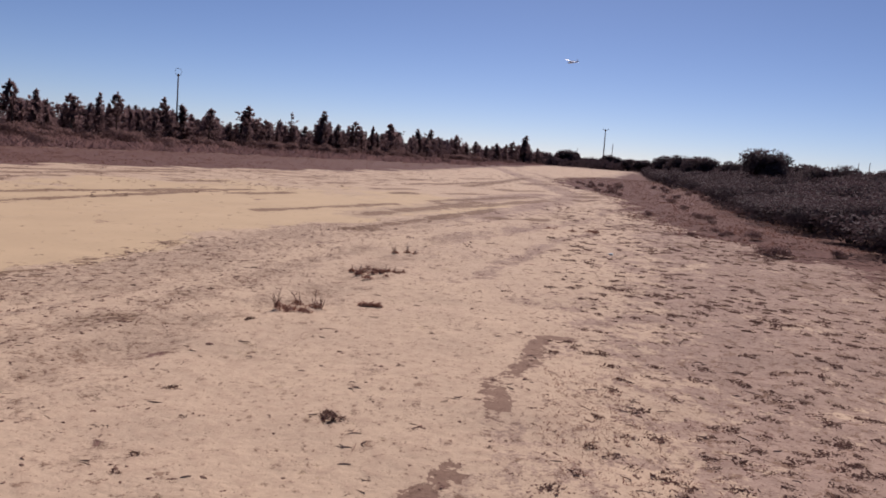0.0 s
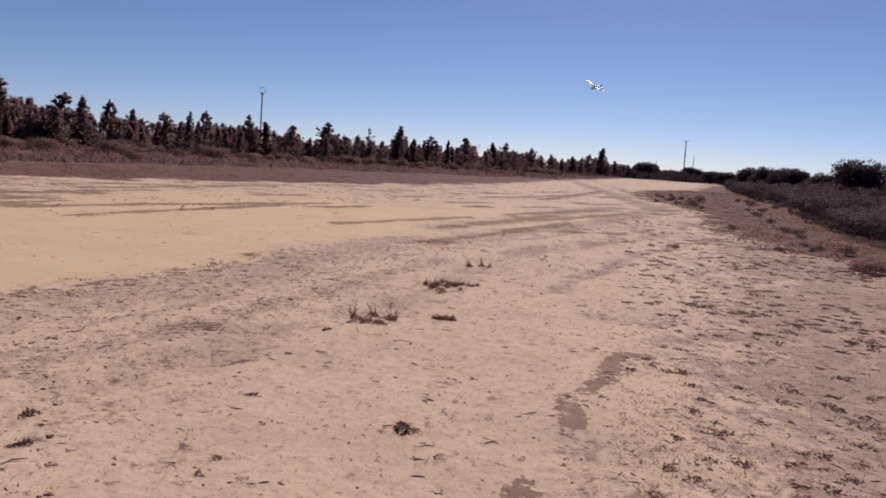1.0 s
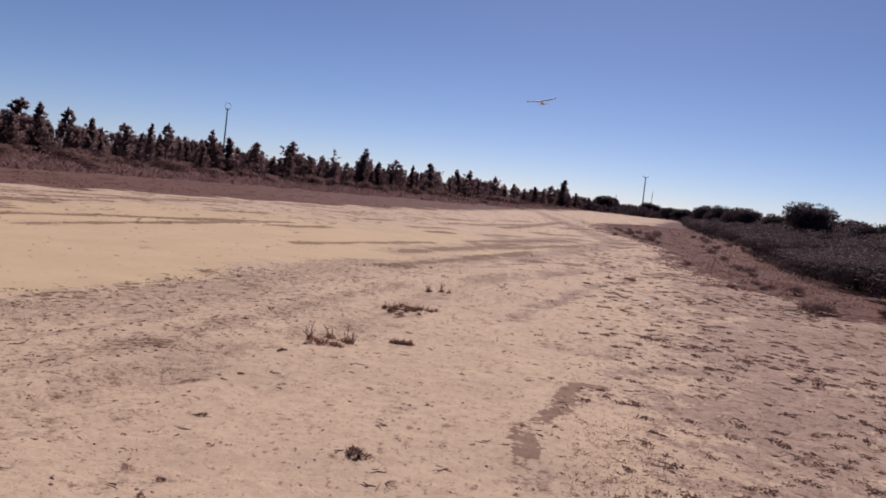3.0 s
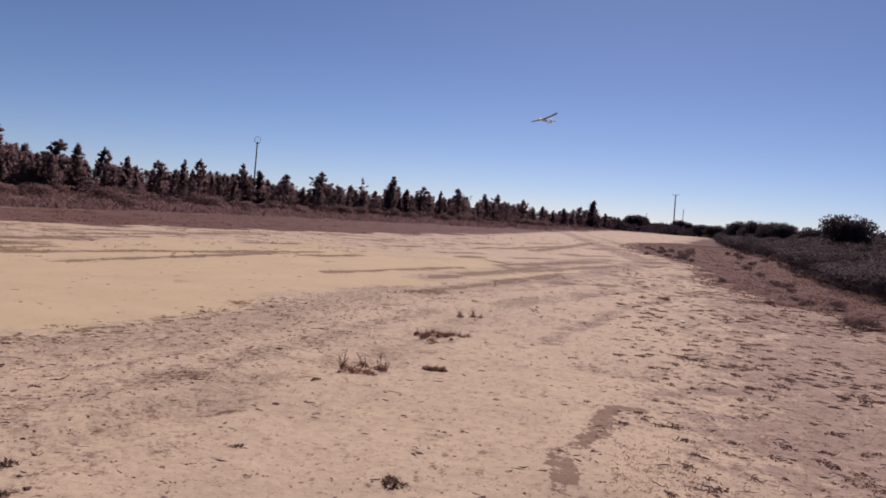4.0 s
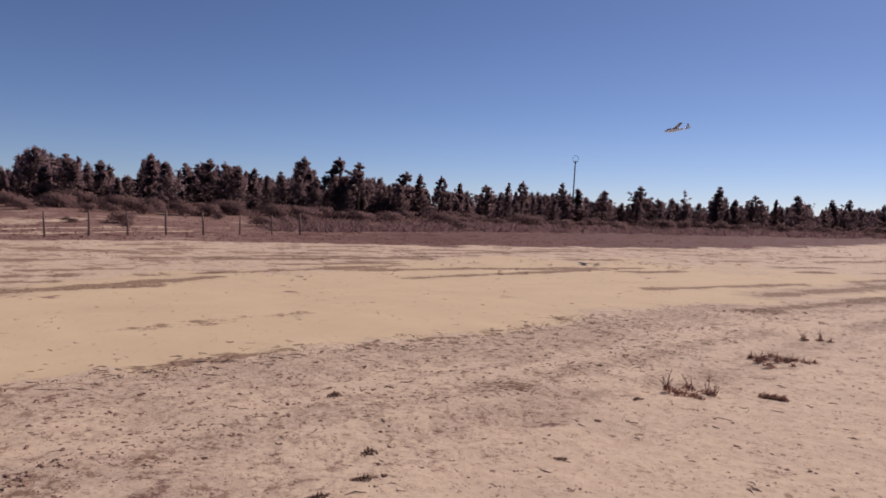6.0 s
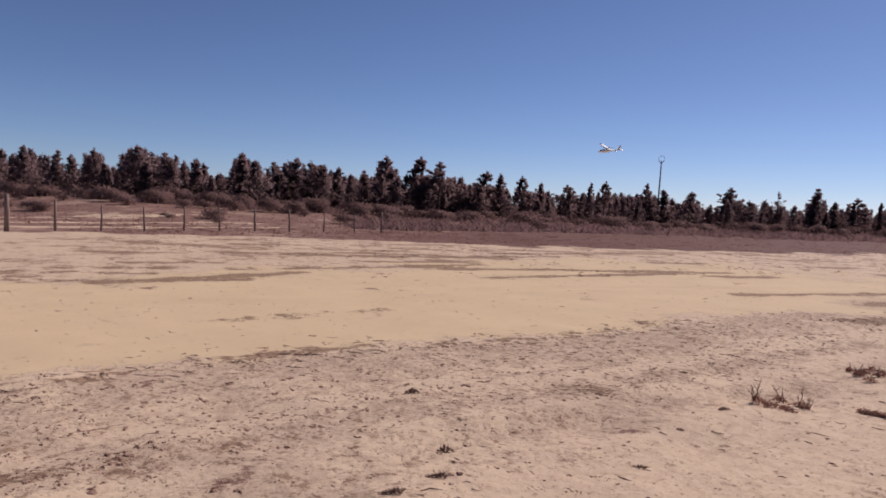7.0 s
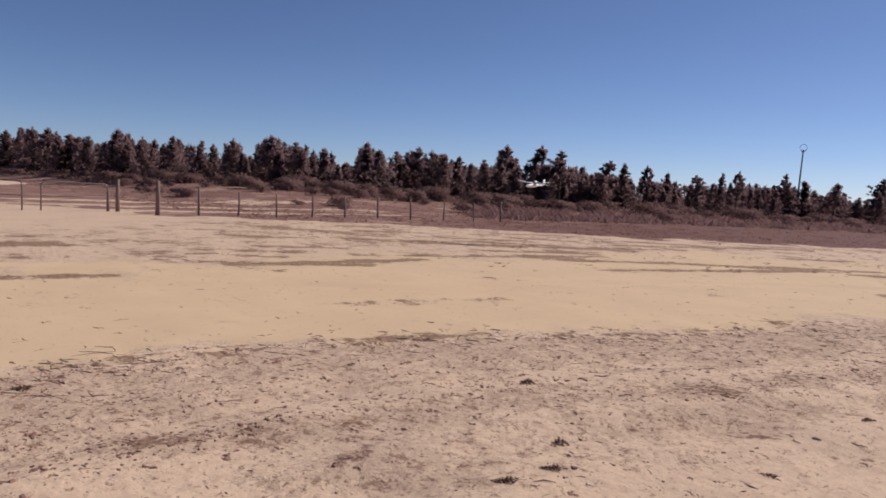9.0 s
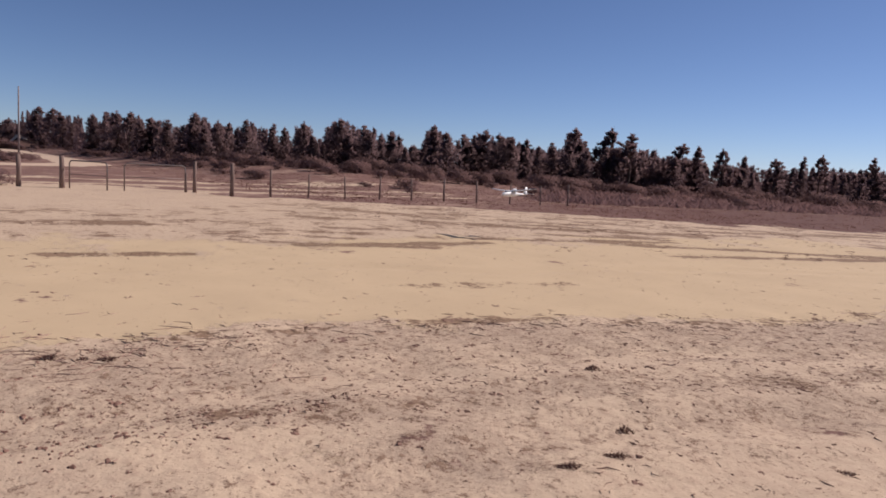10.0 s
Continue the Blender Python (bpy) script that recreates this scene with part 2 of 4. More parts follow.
WEST_STREAKS = [  # growth lines on the far field: x, y to x, y
    (-21.4, 10.6, -17.6, 12.9), (-12.5, 10.3, -10.9, 14.3), (-12.1, 5.5, -11.8, 9.8), (-14.9, 13.6, -12.1, 18.5),
    (-15.1, 20.8, -10.4, 27.8), (-22.6, 10.6, -18.1, 13.3), (-16.5, 0.9, -16.0, 3.8), (-12.3, 5.4, -11.3, 7.9),
    (-11.7, 1.1, -11.3, 3.1), (-10.9, 13.3, -8.9, 16.6), (-13.5, 16.4, -11.9, 20.9), (-17.1, 1.8, -16.3, 3.8),
    (-21.6, 10.8, -18.2, 13.4), (-12.9, 9.0, -11.1, 15.5), (-12.8, 4.6, -11.7, 8.2), (-13.5, 19.8, -10.5, 27.9),
    (-11.6, 1.2, -11.3, 3.2), (-14.8, 14.5, -11.8, 18.2),
]
EAST_STREAKS = [  # and nearer the open end
    (-9.7, 15.9, -6.0, 20.7), (-7.8, 4.9, -6.8, 7.1), (-8.9, 12.8, -7.0, 18.3), (-8.7, 13.4, -8.1, 15.3),
    (-1.4, 16.9, 4.1, 26.4), (-0.8, 31.5, 2.9, 40.4), (7.8, 48.4, 13.6, 40.8), (1.0, 17.3, 2.5, 17.7),
    (8.6, 32.9, 8.4, 20.3), (-1.7, 16.2, 1.0, 22.4), (1.0, 32.3, 5.8, 51.1), (-8.9, 16.6, -6.2, 20.4),
    (-4.1, 15.2, -1.5, 19.4), (-1.7, 12.9, 1.4, 20.0), (-0.4, 21.5, 3.5, 27.9), (-8.1, 17.5, -6.3, 19.4),
    (-7.8, 4.7, -7.1, 7.5),
]
STREAKS = WEST_STREAKS + EAST_STREAKS
# thinner growth lines over the far field, along its edge
rng_ = random.Random(19)
for _ in range(46):
    y_ = rng_.uniform(3, 44)
    lo_, hi_ = along(y_, FRONT) + 1.0, (along(y_, EDGE) - 6.5 if y_ < 20 else along(y_, BROWN) - 1)
    x_ = rng_.uniform(lo_, hi_)
    if -34 < x_ < -21 and y_ < 11:
        continue
    l_, a_ = rng_.uniform(1.2, 4.0), radians(rng_.uniform(22, 52))
    STREAKS.append((x_, y_, x_ + l_ * math.sin(a_), y_ + l_ * math.cos(a_)))
STAIN = [[(1.2, 6.05), (0.97, 5.99), (0.8, 5.6), (0.73, 5.15), (0.5, 4.78), (0.36, 4.64)], [(0.42, 4.52), (0.44, 4.30), (0.36, 4.10), (0.48, 4.16)], [(0.15, 3.32), (0.03, 3.18), (-0.08, 2.95)]]


def segment_distance(x, y, pts):
    best = np.full(x.shape, 1e9)
    for (ax, ay), (bx, by) in zip(pts, pts[1:]):
        dx, dy = bx - ax, by - ay
        k = np.clip(((x - ax) * dx + (y - ay) * dy) / (dx * dx + dy * dy), 0, 1)
        best = np.minimum(best, np.hypot(x - ax - k * dx, y - ay - k * dy))
    return best


def table(values, pairs):
    return np.interp(values, [p[0] for p in pairs], [p[1] for p in pairs])


def smooth(v, lo, hi):
    k = np.clip((v - lo) / (hi - lo), 0, 1)
    return k * k * (3 - 2 * k)


def lumps(x, y, size, seed, octaves=3):
    """Soft random field, about -1 to 1, of the given size in metres."""
    rng = np.random.default_rng(seed)
    out, amp = np.zeros(x.shape), 1.0
    for _ in range(octaves):
        for _ in range(5):
            a, ph = rng.uniform(0, 2 * math.pi, 2)
            f = rng.uniform(0.7, 1.4) * 2 * math.pi / size
            out += amp * 0.35 * np.sin(f * (x * math.cos(a) + y * math.sin(a)) + ph + 0.8 * np.sin(0.6 * f * (y * math.cos(a) - x * math.sin(a)) + 2 * ph))
        size, amp = size * 0.47, amp * 0.55
    return out


GRAIN = np.random.default_rng(17).random((256, 256))


def grain(x, y, size):
    """Value noise, 0 to 1, with lumps of the given size."""
    u, v = x / size, y / size
    i, j = np.floor(u).astype(int), np.floor(v).astype(int)
    a, b = u - i, v - j
    a, b = a * a * (3 - 2 * a), b * b * (3 - 2 * b)
    top = GRAIN[i % 256, j % 256] * (1 - a) + GRAIN[(i + 1) % 256, j % 256] * a
    low = GRAIN[i % 256, (j + 1) % 256] * (1 - a) + GRAIN[(i + 1) % 256, (j + 1) % 256] * a
    return top * (1 - b) + low * b


def relief(x, y):
    near = np.exp(-(np.hypot(x, y) / 45) ** 2)
    z = near * (1 - 0.7 * smooth(table(y, EDGE) - x, 0, 0.8)) * (0.018 * lumps(x, y, 4.0, 3) + 0.022 * (grain(x, y, 0.6) - 0.5) + 0.016 * (grain(x + 7, y - 3, 0.27) - 0.5))
    # the heath rises towards the pines
    z = z + 1.0 * smooth(-x, 31, 56) * smooth(y, 14, 24) * smooth(-y, -85, -55)
    # shallow ruts that vehicles left
    for dx, depth in ((1.5, 0.03), (3.1, 0.035), (-4.0, 0.02), (-9.0, 0.03)):
        d = np.abs(x - table(y, EDGE) - dx + 0.12 * lumps(x, y, 6.0, 8, 1))
        z -= near * depth * np.exp(-(d / 0.22) ** 2)
        z += near * depth * 0.5 * np.exp(-((d - 0.42) / 0.15) ** 2)
    return z


def ground_masks(x, y):
    e, b, h, f = table(y, EDGE), table(y, BROWN), table(y, HEDGE), table(y, FRONT)
    soft = lumps(x, y, 5.0, 11)
    weed = 0.09 + 0.19 * lumps(x, y, 2.6, 12)
    weed = np.maximum(weed, 0.80 * smooth(x - e, -0.35, 0.35) * smooth(-(x - e), -2.6, -0.6))
    weed = np.maximum(weed, 0.62 * np.exp(-((x - e - 3.1) / 0.55) ** 2))
    right = table(y, [(0, -0.8), (3, -0.15), (5, 0.5), (6, 0.95), (8, 1.3), (12, 2.4), (20, 4.3), (60, 12), (300, 80)])
    weed = np.maximum(weed, 0.42 * smooth(x - right + 0.25 * soft, -0.5, 0.5) + 0.46 * smooth(x - right + 0.6 * soft, 0.3, 2.8))
    yellow = smooth(-(x - e) + 0.4 * soft, -0.3, 0.5) * smooth(x - table(y, [(-30, -14), (8, -12.5), (20, -11), (40, -4), (60, 2)]) + 1.5 * soft, -2, 1.5) * smooth(24 - y + 2 * soft, -4, 5)
    weed = weed * (1 - 0.8 * yellow)
    heath = 1.1 * smooth(x - b + 0.5 * soft, -1.2, 1.4) * smooth(y, 8, 15)
    heath = np.maximum(heath, smooth(h - x, 0.6, -0.6))
    heath = np.maximum(heath, 1.25 * smooth(f - x + 0.8 * soft, -1.5, 2.5))
    far = smooth(y, 110, 170)
    heath = np.maximum(heath, far * 0.9)
    stain = np.zeros(x.shape)
    for patch in STAIN:
        stain = np.maximum(stain, 0.95 * smooth(-segment_distance(x, y, patch), -0.15, 0.0))
    # bare bands beyond the fence
    bare = np.exp(-((x + 34.5 + 0.6 * soft) / 0.9) ** 2) + np.exp(-((x + 40 + soft) / 1.2) ** 2) + np.exp(-((x + 30.4 + 0.5 * soft) / 0.8) ** 2)
    heath = heath * (1 - np.clip(bare, 0, 1) * smooth(30 - y, 0, 10))
    gate = smooth(-np.hypot((x + 27.5) / 6.0, (y - 4) / 5.0), -1.25, -0.8)
    heath = heath * (1 - gate)
    streak = 0.44 * smooth(e - x, 5.2, 7.5) + 0.12
    streak = np.maximum(streak, 0.50 * smooth(y, 12, 18) * smooth(x - e, -3, 2)) * (1 - yellow)
    streak = np.maximum(streak, 0.60 * smooth(x - b, -4.5, -0.5) * smooth(y, 3, 7))
    sward = smooth(y + 14 * smooth(x, 2, 6), 16, 30) * smooth(x, -30, -24)
    # weeds have taken hold along old wheel marks
    for ax, ay, bx, by in STREAKS:
        d = segment_distance(x, y, [(ax, ay), (bx, by)])
        wide = 0.13 + 0.011 * math.hypot(ax + bx, ay + by) / 2
        streak = np.maximum(streak, (0.76 if ax > -10 and ay < 10 else 1.15) * np.exp(-(d / wide) ** 2))
    for line, wide, hold in RUTS:
        d = segment_distance(x, y, line) + 0.05 * lumps(x, y, 0.9, 29, 2)
        streak = np.maximum(streak, 0.72 * hold * np.exp(-(d / wide) ** 2))
        weed = np.maximum(weed, hold * np.exp(-(d / (1.5 * wide)) ** 2))
    streak = np.maximum(streak, 0.84 * np.exp(-((x - e + 0.05 + 0.12 * lumps(x, y, 0.8, 41, 2)) / 0.15) ** 2) * smooth(13 - y, 0, 3))
    streak, weed = streak * (1 - gate), weed * (1 - 0.6 * gate)
    return {"sward": sward, "streak": streak, "weed": weed, "yellow": yellow, "heath": heath, "stain": stain}


def steps(marks):
    """Grid lines: (start, end, step) runs joined end to end."""
    out = []
    for a, b, s in marks:
        out += list(np.arange(a, b - 1e-6, s))
    return np.array(out)


def outward(start, stop, first, grow=1.16):
    out, v, s = [], start, first
    while v < stop:
        v += s
        s *= grow
        out.append(v)
    return np.array(out)


def build_ground():
    gx = np.concatenate([-outward(40, 3500, 0.9)[::-1], steps([(-40, -12, 0.45), (-12, -8, 0.22), (-8, 8, 0.11), (8, 12, 0.25), (12, 20, 0.6)]), 20 + outward(0, 3500, 0.9)])
    gy = np.concatenate([-outward(4, 3500, 0.6)[::-1], steps([(-4, 0.5, 0.3), (0.5, 13, 0.11), (13, 24, 0.22), (24, 60, 0.6)]), 60 + outward(0, 3500, 0.9)])
    x, y = np.meshgrid(gx, gy)
    x, y = x.ravel(), y.ravel()
    nx, ny = len(gx), len(gy)
    i = (np.arange(ny - 1)[:, None] * nx + np.arange(nx - 1)[None]).ravel()
    me = bpy.data.meshes.new("ground")
    me.from_pydata(np.column_stack([x, y, relief(x, y)]).tolist(), [], np.column_stack([i, i + 1, i + nx + 1, i + nx]).tolist())
    for name, values in ground_masks(x, y).items():
        me.attributes.new(name, "FLOAT", "POINT").data.foreach_set("value", values.astype(np.float32))
    me.materials.append(GROUND)
    me.shade_smooth()
    tagged(new("ground", me), "pale dry sandy ground with dead weeds and crust", "ground", kind="structure")


build_ground()


def height(x, y):
    return float(relief(np.array([x]), np.array([y]))[0])


# the light track that leaves the gate and winds away
def build_track():
    line = [(-58, -16, 4.0), (-59.5, -6, 4.2), (-61.5, 2, 4.6), (-67, 7.5, 5.0), (-75, 11.0, 5.2), (-92, 12.4, 5.4), (-128, 12.6, 6.5), (-200, 13.4, 9.0), (-280, 13.0, 11.0)]
    verts, faces = [], []
    pts = []
    for (ax, ay, aw), (bx, by, bw) in zip(line, line[1:]):
        for k in range(8):
            s = k / 8
            pts.append((ax + s * (bx - ax), ay + s * (by - ay), aw + s * (bw - aw)))
    rng = random.Random(5)
    for i, (px, py, w) in enumerate(pts):
        qx, qy, _ = pts[min(i + 1, len(pts) - 1)]
        rx, ry, _ = pts[max(i - 1, 0)]
        d = Vector((qx - rx, qy - ry, 0)).normalized()
        s = Vector((-d.y, d.x, 0))
        for k in (-1.0, -0.5, 0.0, 0.5, 1.0):
            p = Vector((px, py, 0)) + s * (k * w * 0.5 + (rng.uniform(-0.25, 0.25) if abs(k) == 1 else 0))
            verts.append((p.x, p.y, 0.03 + 0.05 * (1 - k * k) - (0.04 if abs(k) == 1 else 0)))
        if i:
            for k in range(4):
                a = (i - 1) * 5 + k
                faces.append((a, a + 1, a + 6, a + 5))
    me = mesh("dirt_track", verts, faces, TRACK)
    me.shade_smooth()
    tagged(new("road", me), "pale sandy dirt track winding off beyond the gate", "dirt track", kind="structure")


build_track()


def build_bank():
    """The sandy bank with a pale crest where the track climbs."""
    crest = [polar(b, 235, z) for b, z in ((-87.8, 1.2), (-86.3, 2.2), (-85.8, 4.4), (-85.3, 3.7), (-84.7, 2.95), (-84.1, 2.4), (-83.8, 0.3))]
    verts, faces = [], []
    for c in crest:
        for off, k in ((11.0, 0.0), (5.0, 0.45), (3.0, 0.80), (0.9, 0.98), (-9.0, 0.0)):
            verts.append((c.x + off, c.y, c.z * k - (0.05 if k == 0 else 0)))
    for i in range(len(crest) - 1):
        for k in range(4):
            a = i * 5 + k
            faces.append((a, a + 5, a + 6, a + 1))
    me = mesh("earth_bank", verts, faces, BANK, TRACK)
    for i, f in enumerate(me.polygons):
        f.material_index = 1 if i % 4 == 2 else 0
    tagged(new("bank", me), "low brown earth bank with a pale sandy crest", "earth bank", kind="structure")


build_bank()

# ---- plants ----


def blade(verts, faces, p, d, length, width, rng):
    """One slim leaf: a single triangle."""
    s = d.cross(Vector((rng.uniform(-1, 1), rng.uniform(-1, 1), rng.uniform(-1, 1)))).normalized() * width * 0.5
    k = len(verts)
    verts += [p - s, p + s, p + d * length]
    faces.append((k, k + 1, k + 2))


def rand_dir(rng, up=0.0):
    d = Vector((rng.gauss(0, 1), rng.gauss(0, 1), rng.gauss(0, 1) + up))
    return d.normalized()


def pine_meshes(seed, tall=5.5, loose=0.36, spread=1.25, bare=0.12, whorls=11, clump=10, sparse=0.0, along_limb=(0.35, 0.6, 0.8, 1.0)):
    rng = random.Random(seed)
    bm = bmesh.new()
    bend = Vector((rng.uniform(-0.25, 0.25), rng.uniform(-0.25, 0.25), 0))
    spine = [bend * (k / 6) ** 2 + Vector((0, 0, tall * 0.97 * k / 6)) for k in range(7)]
    tube(bm, spine, [0.09 * (1 - k / 6.6) for k in range(7)], 7)
    verts, faces = [], []

    def tuft(p, out, n, length):
        for _ in range(n):
            d = (out * 0.6 + Vector((0, 0, 0.5)) + rand_dir(rng, 0.3) * 0.8).normalized()
            blade(verts, faces, p + rand_dir(rng) * 0.07, d, length * rng.uniform(0.7, 1.3), rng.uniform(0.05, 0.10), rng)

    for w in range(whorls):
        k = bare + (1 - bare) * (w + rng.uniform(-0.5, 0.5)) / whorls
        if k > 0.97:
            continue
        base = bend * k * k + Vector((0, 0, tall * 0.97 * k))
        reach = spread * min(1.0, (1.04 - k) * 1.55) * rng.uniform(0.75, 1.1)
        for b in range(rng.randint(4, 6)):
            if rng.random() < sparse:
                continue
            a = rng.uniform(0, 2 * math.pi)
            r = reach * rng.uniform(0.5, 1.2)
            rise = rng.uniform(0.4, 1.0) * r
            tip = base + Vector((math.cos(a) * r, math.sin(a) * r, rise))
            mid = base.lerp(tip, 0.5) - Vector((0, 0, 0.12 * r))
            tube(bm, [base, mid, tip], [0.028 * (1.2 - k), 0.02 * (1.2 - k), 0.008], 4, False)
            out = (tip - mid).normalized()
            for s in along_limb:
                p = base.lerp(mid, s * 2) if s < 0.5 else mid.lerp(tip, s * 2 - 1)
                for _ in range(2):
                    tuft(p + rand_dir(rng) * loose * r, out, clump, 0.22)
    top = spine[-1]
    for s in range(5):
        tuft(top - Vector((0, 0, 0.18 * s)), Vector((0, 0, 1)), clump, 0.27)
    me = bpy.data.meshes.new("trunk")
    bm.to_mesh(me)
    bm.free()
    me.materials.append(BARK)
    return me, soften(mesh("crown", verts, faces, NEEDLES), (0, 0, 0.45 * tall))


def round_tree_meshes(seed, wide, tall, foot, leaves, leaf_mat, stems=5, size=0.13):
    """A broad evergreen or shrub: forked stems and a lobed crown of small leaves with gaps."""
    rng = random.Random(seed)
    bm = bmesh.new()
    lobes = []
    for k in range(stems):
        a = 2 * math.pi * (k + rng.uniform(-0.3, 0.3)) / stems
        r = wide * 0.5 * rng.uniform(0.25, 0.75)
        z = foot + (tall - foot) * rng.uniform(0.45, 0.82)
        tip = Vector((math.cos(a) * r, math.sin(a) * r, z))
        tube(bm, [(0.04 * math.cos(a), 0.04 * math.sin(a), -0.03), tip * 0.45, tip], [0.05 * tall / 3, 0.035 * tall / 3, 0.012], 5, False)
        lobes.append((tip, wide * rng.uniform(0.20, 0.30), (tall - foot) * rng.uniform(0.17, 0.28)))
        for _ in range(2):
            q = tip + Vector((rng.uniform(-0.22, 0.22) * wide, rng.uniform(-0.22, 0.22) * wide, rng.uniform(-0.42, 0.0) * (tall - foot)))
            q.z = max(q.z, foot + 0.12 * tall)
            lobes.append((q, wide * rng.uniform(0.14, 0.24), (tall - foot) * rng.uniform(0.14, 0.24)))
    verts, faces = [], []
    for i in range(leaves):
        c, rw, rh = lobes[i % len(lobes)]
        d = rand_dir(rng, 0.25)
        k = rng.random() ** 0.35
        p = c + Vector((d.x * rw * k, d.y * rw * k, d.z * rh * k))
        if p.z < 0.02:
            continue
        blade(verts, faces, p, (d + rand_dir(rng) * 0.9).normalized(), size * rng.uniform(0.7, 1.5), size * rng.uniform(0.5, 0.9), rng)
    me = bpy.data.meshes.new("stem")
    bm.to_mesh(me)
    bm.free()
    me.materials.append(BARK)
    return me, soften(mesh("crown", verts, faces, leaf_mat), (0, 0, 0.3 * tall), 0.1)


def plant(kind, trunk, crown, label, category, group, trunk_name="trunk"):
    """A model plant with its parts, to be copied into place."""
    root = tagged(new(kind), label, category, group)
    part(trunk_name, trunk, None, root)
    part("crown", crown, None, root)
    return root


def stand(model, used, x, y, scale, turn, wide=None):
    """The model itself first, then copies, scaled and turned on the spot."""
    w = wide or scale
    m = pose(x, y, height(x, y) - 0.02, 0, 0, turn) @ Matrix.Diagonal((w, w, scale, 1))
    if model in used:
        ob = copy_thing(model, m)
        ob.matrix_basis = m
        return ob
    used.add(model)
    model.matrix_basis = m
    return model


# skyline of young pines beyond the field: bearing, height angle of the top, width, all in degrees
WEST_PINES = [
    (-90.5, 2.3, 1.9), (-88.2, 2.0, 1.6), (-86.33, 1.7, 1.27), (-84.61, 2.61, 1.9), (-83.67, 2.56, 1.27), (-82.96, 2.35, 1.27), (-81.26, 2.37, 1.9), (-79.37, 2.72, 1.27),
    (-78.6, 2.73, 1.27), (-77.03, 2.43, 1.9), (-75.96, 2.38, 1.27), (-74.0, 3.05, 2.54), (-72.23, 2.6, 1.27), (-71.52, 2.48, 1.27), (-70.15, 2.82, 1.27), (-68.19, 2.66, 1.27),
    (-67.0, 2.44, 1.27), (-65.73, 2.98, 1.27), (-64.88, 1.98, 1.27), (-62.86, 3.38, 2.85), (-60.63, 3.01, 2.22), (-58.75, 2.67, 1.9),
]
MIDDLE_PINES = [
    (-56.83, 1.7, 1.27), (-55.2, 3.34, 2.85), (-53.96, 2.79, 1.9), (-52.49, 2.78, 1.59), (-51.1, 3.17, 1.9), (-49.75, 3.02, 1.59), (-47.7, 2.61, 1.9), (-46.43, 2.12, 1.27),
    (-45.38, 2.48, 1.27), (-44.0, 3.68, 2.54), (-42.03, 2.35, 1.27), (-40.74, 3.76, 1.9), (-39.23, 3.38, 2.54), (-35.31, 2.81, 2.85), (-34.24, 2.71, 1.27), (-32.3, 2.55, 1.4),
    (-30.9, 2.1, 1.2), (-28.67, 1.97, 1.59), (-26.9, 2.24, 0.95), (-25.73, 2.36, 1.27), (-22.51, 2.3, 1.11), (-21.01, 1.9, 1.59),
]
NORTH_PINES = [
    (-19.19, 1.78, 1.59), (-17.76, 0.9, 1.27), (-16.22, 2.18, 1.59), (-14.89, 1.32, 1.27), (-12.99, 2.01, 1.27), (-11.91, 1.04, 1.27), (-10.46, 2.3, 1.27), (-9.35, 1.39, 1.27),
    (-7.74, 1.67, 1.59), (-6.43, 1.46, 0.63), (-4.89, 1.73, 1.59), (-2.69, 1.49, 0.95), (-1.66, 1.51, 0.95), (0.5, 1.26, 0.95), (1.3, 0.75, 1.27), (2.1, 0.85, 1.27),
    (2.92, 0.6, 1.27), (3.8, 0.82, 0.79), (5.06, 1.06, 0.79), (6.0, 1.59, 1.11), (7.18, 0.65, 1.27),
]
SKYLINE = WEST_PINES + MIDDLE_PINES + NORTH_PINES


OPEN = (-39.23, -40.74, -35.31, -32.3, -28.67, -25.73, -22.51, -16.22, -7.74, -1.66, -78.6)


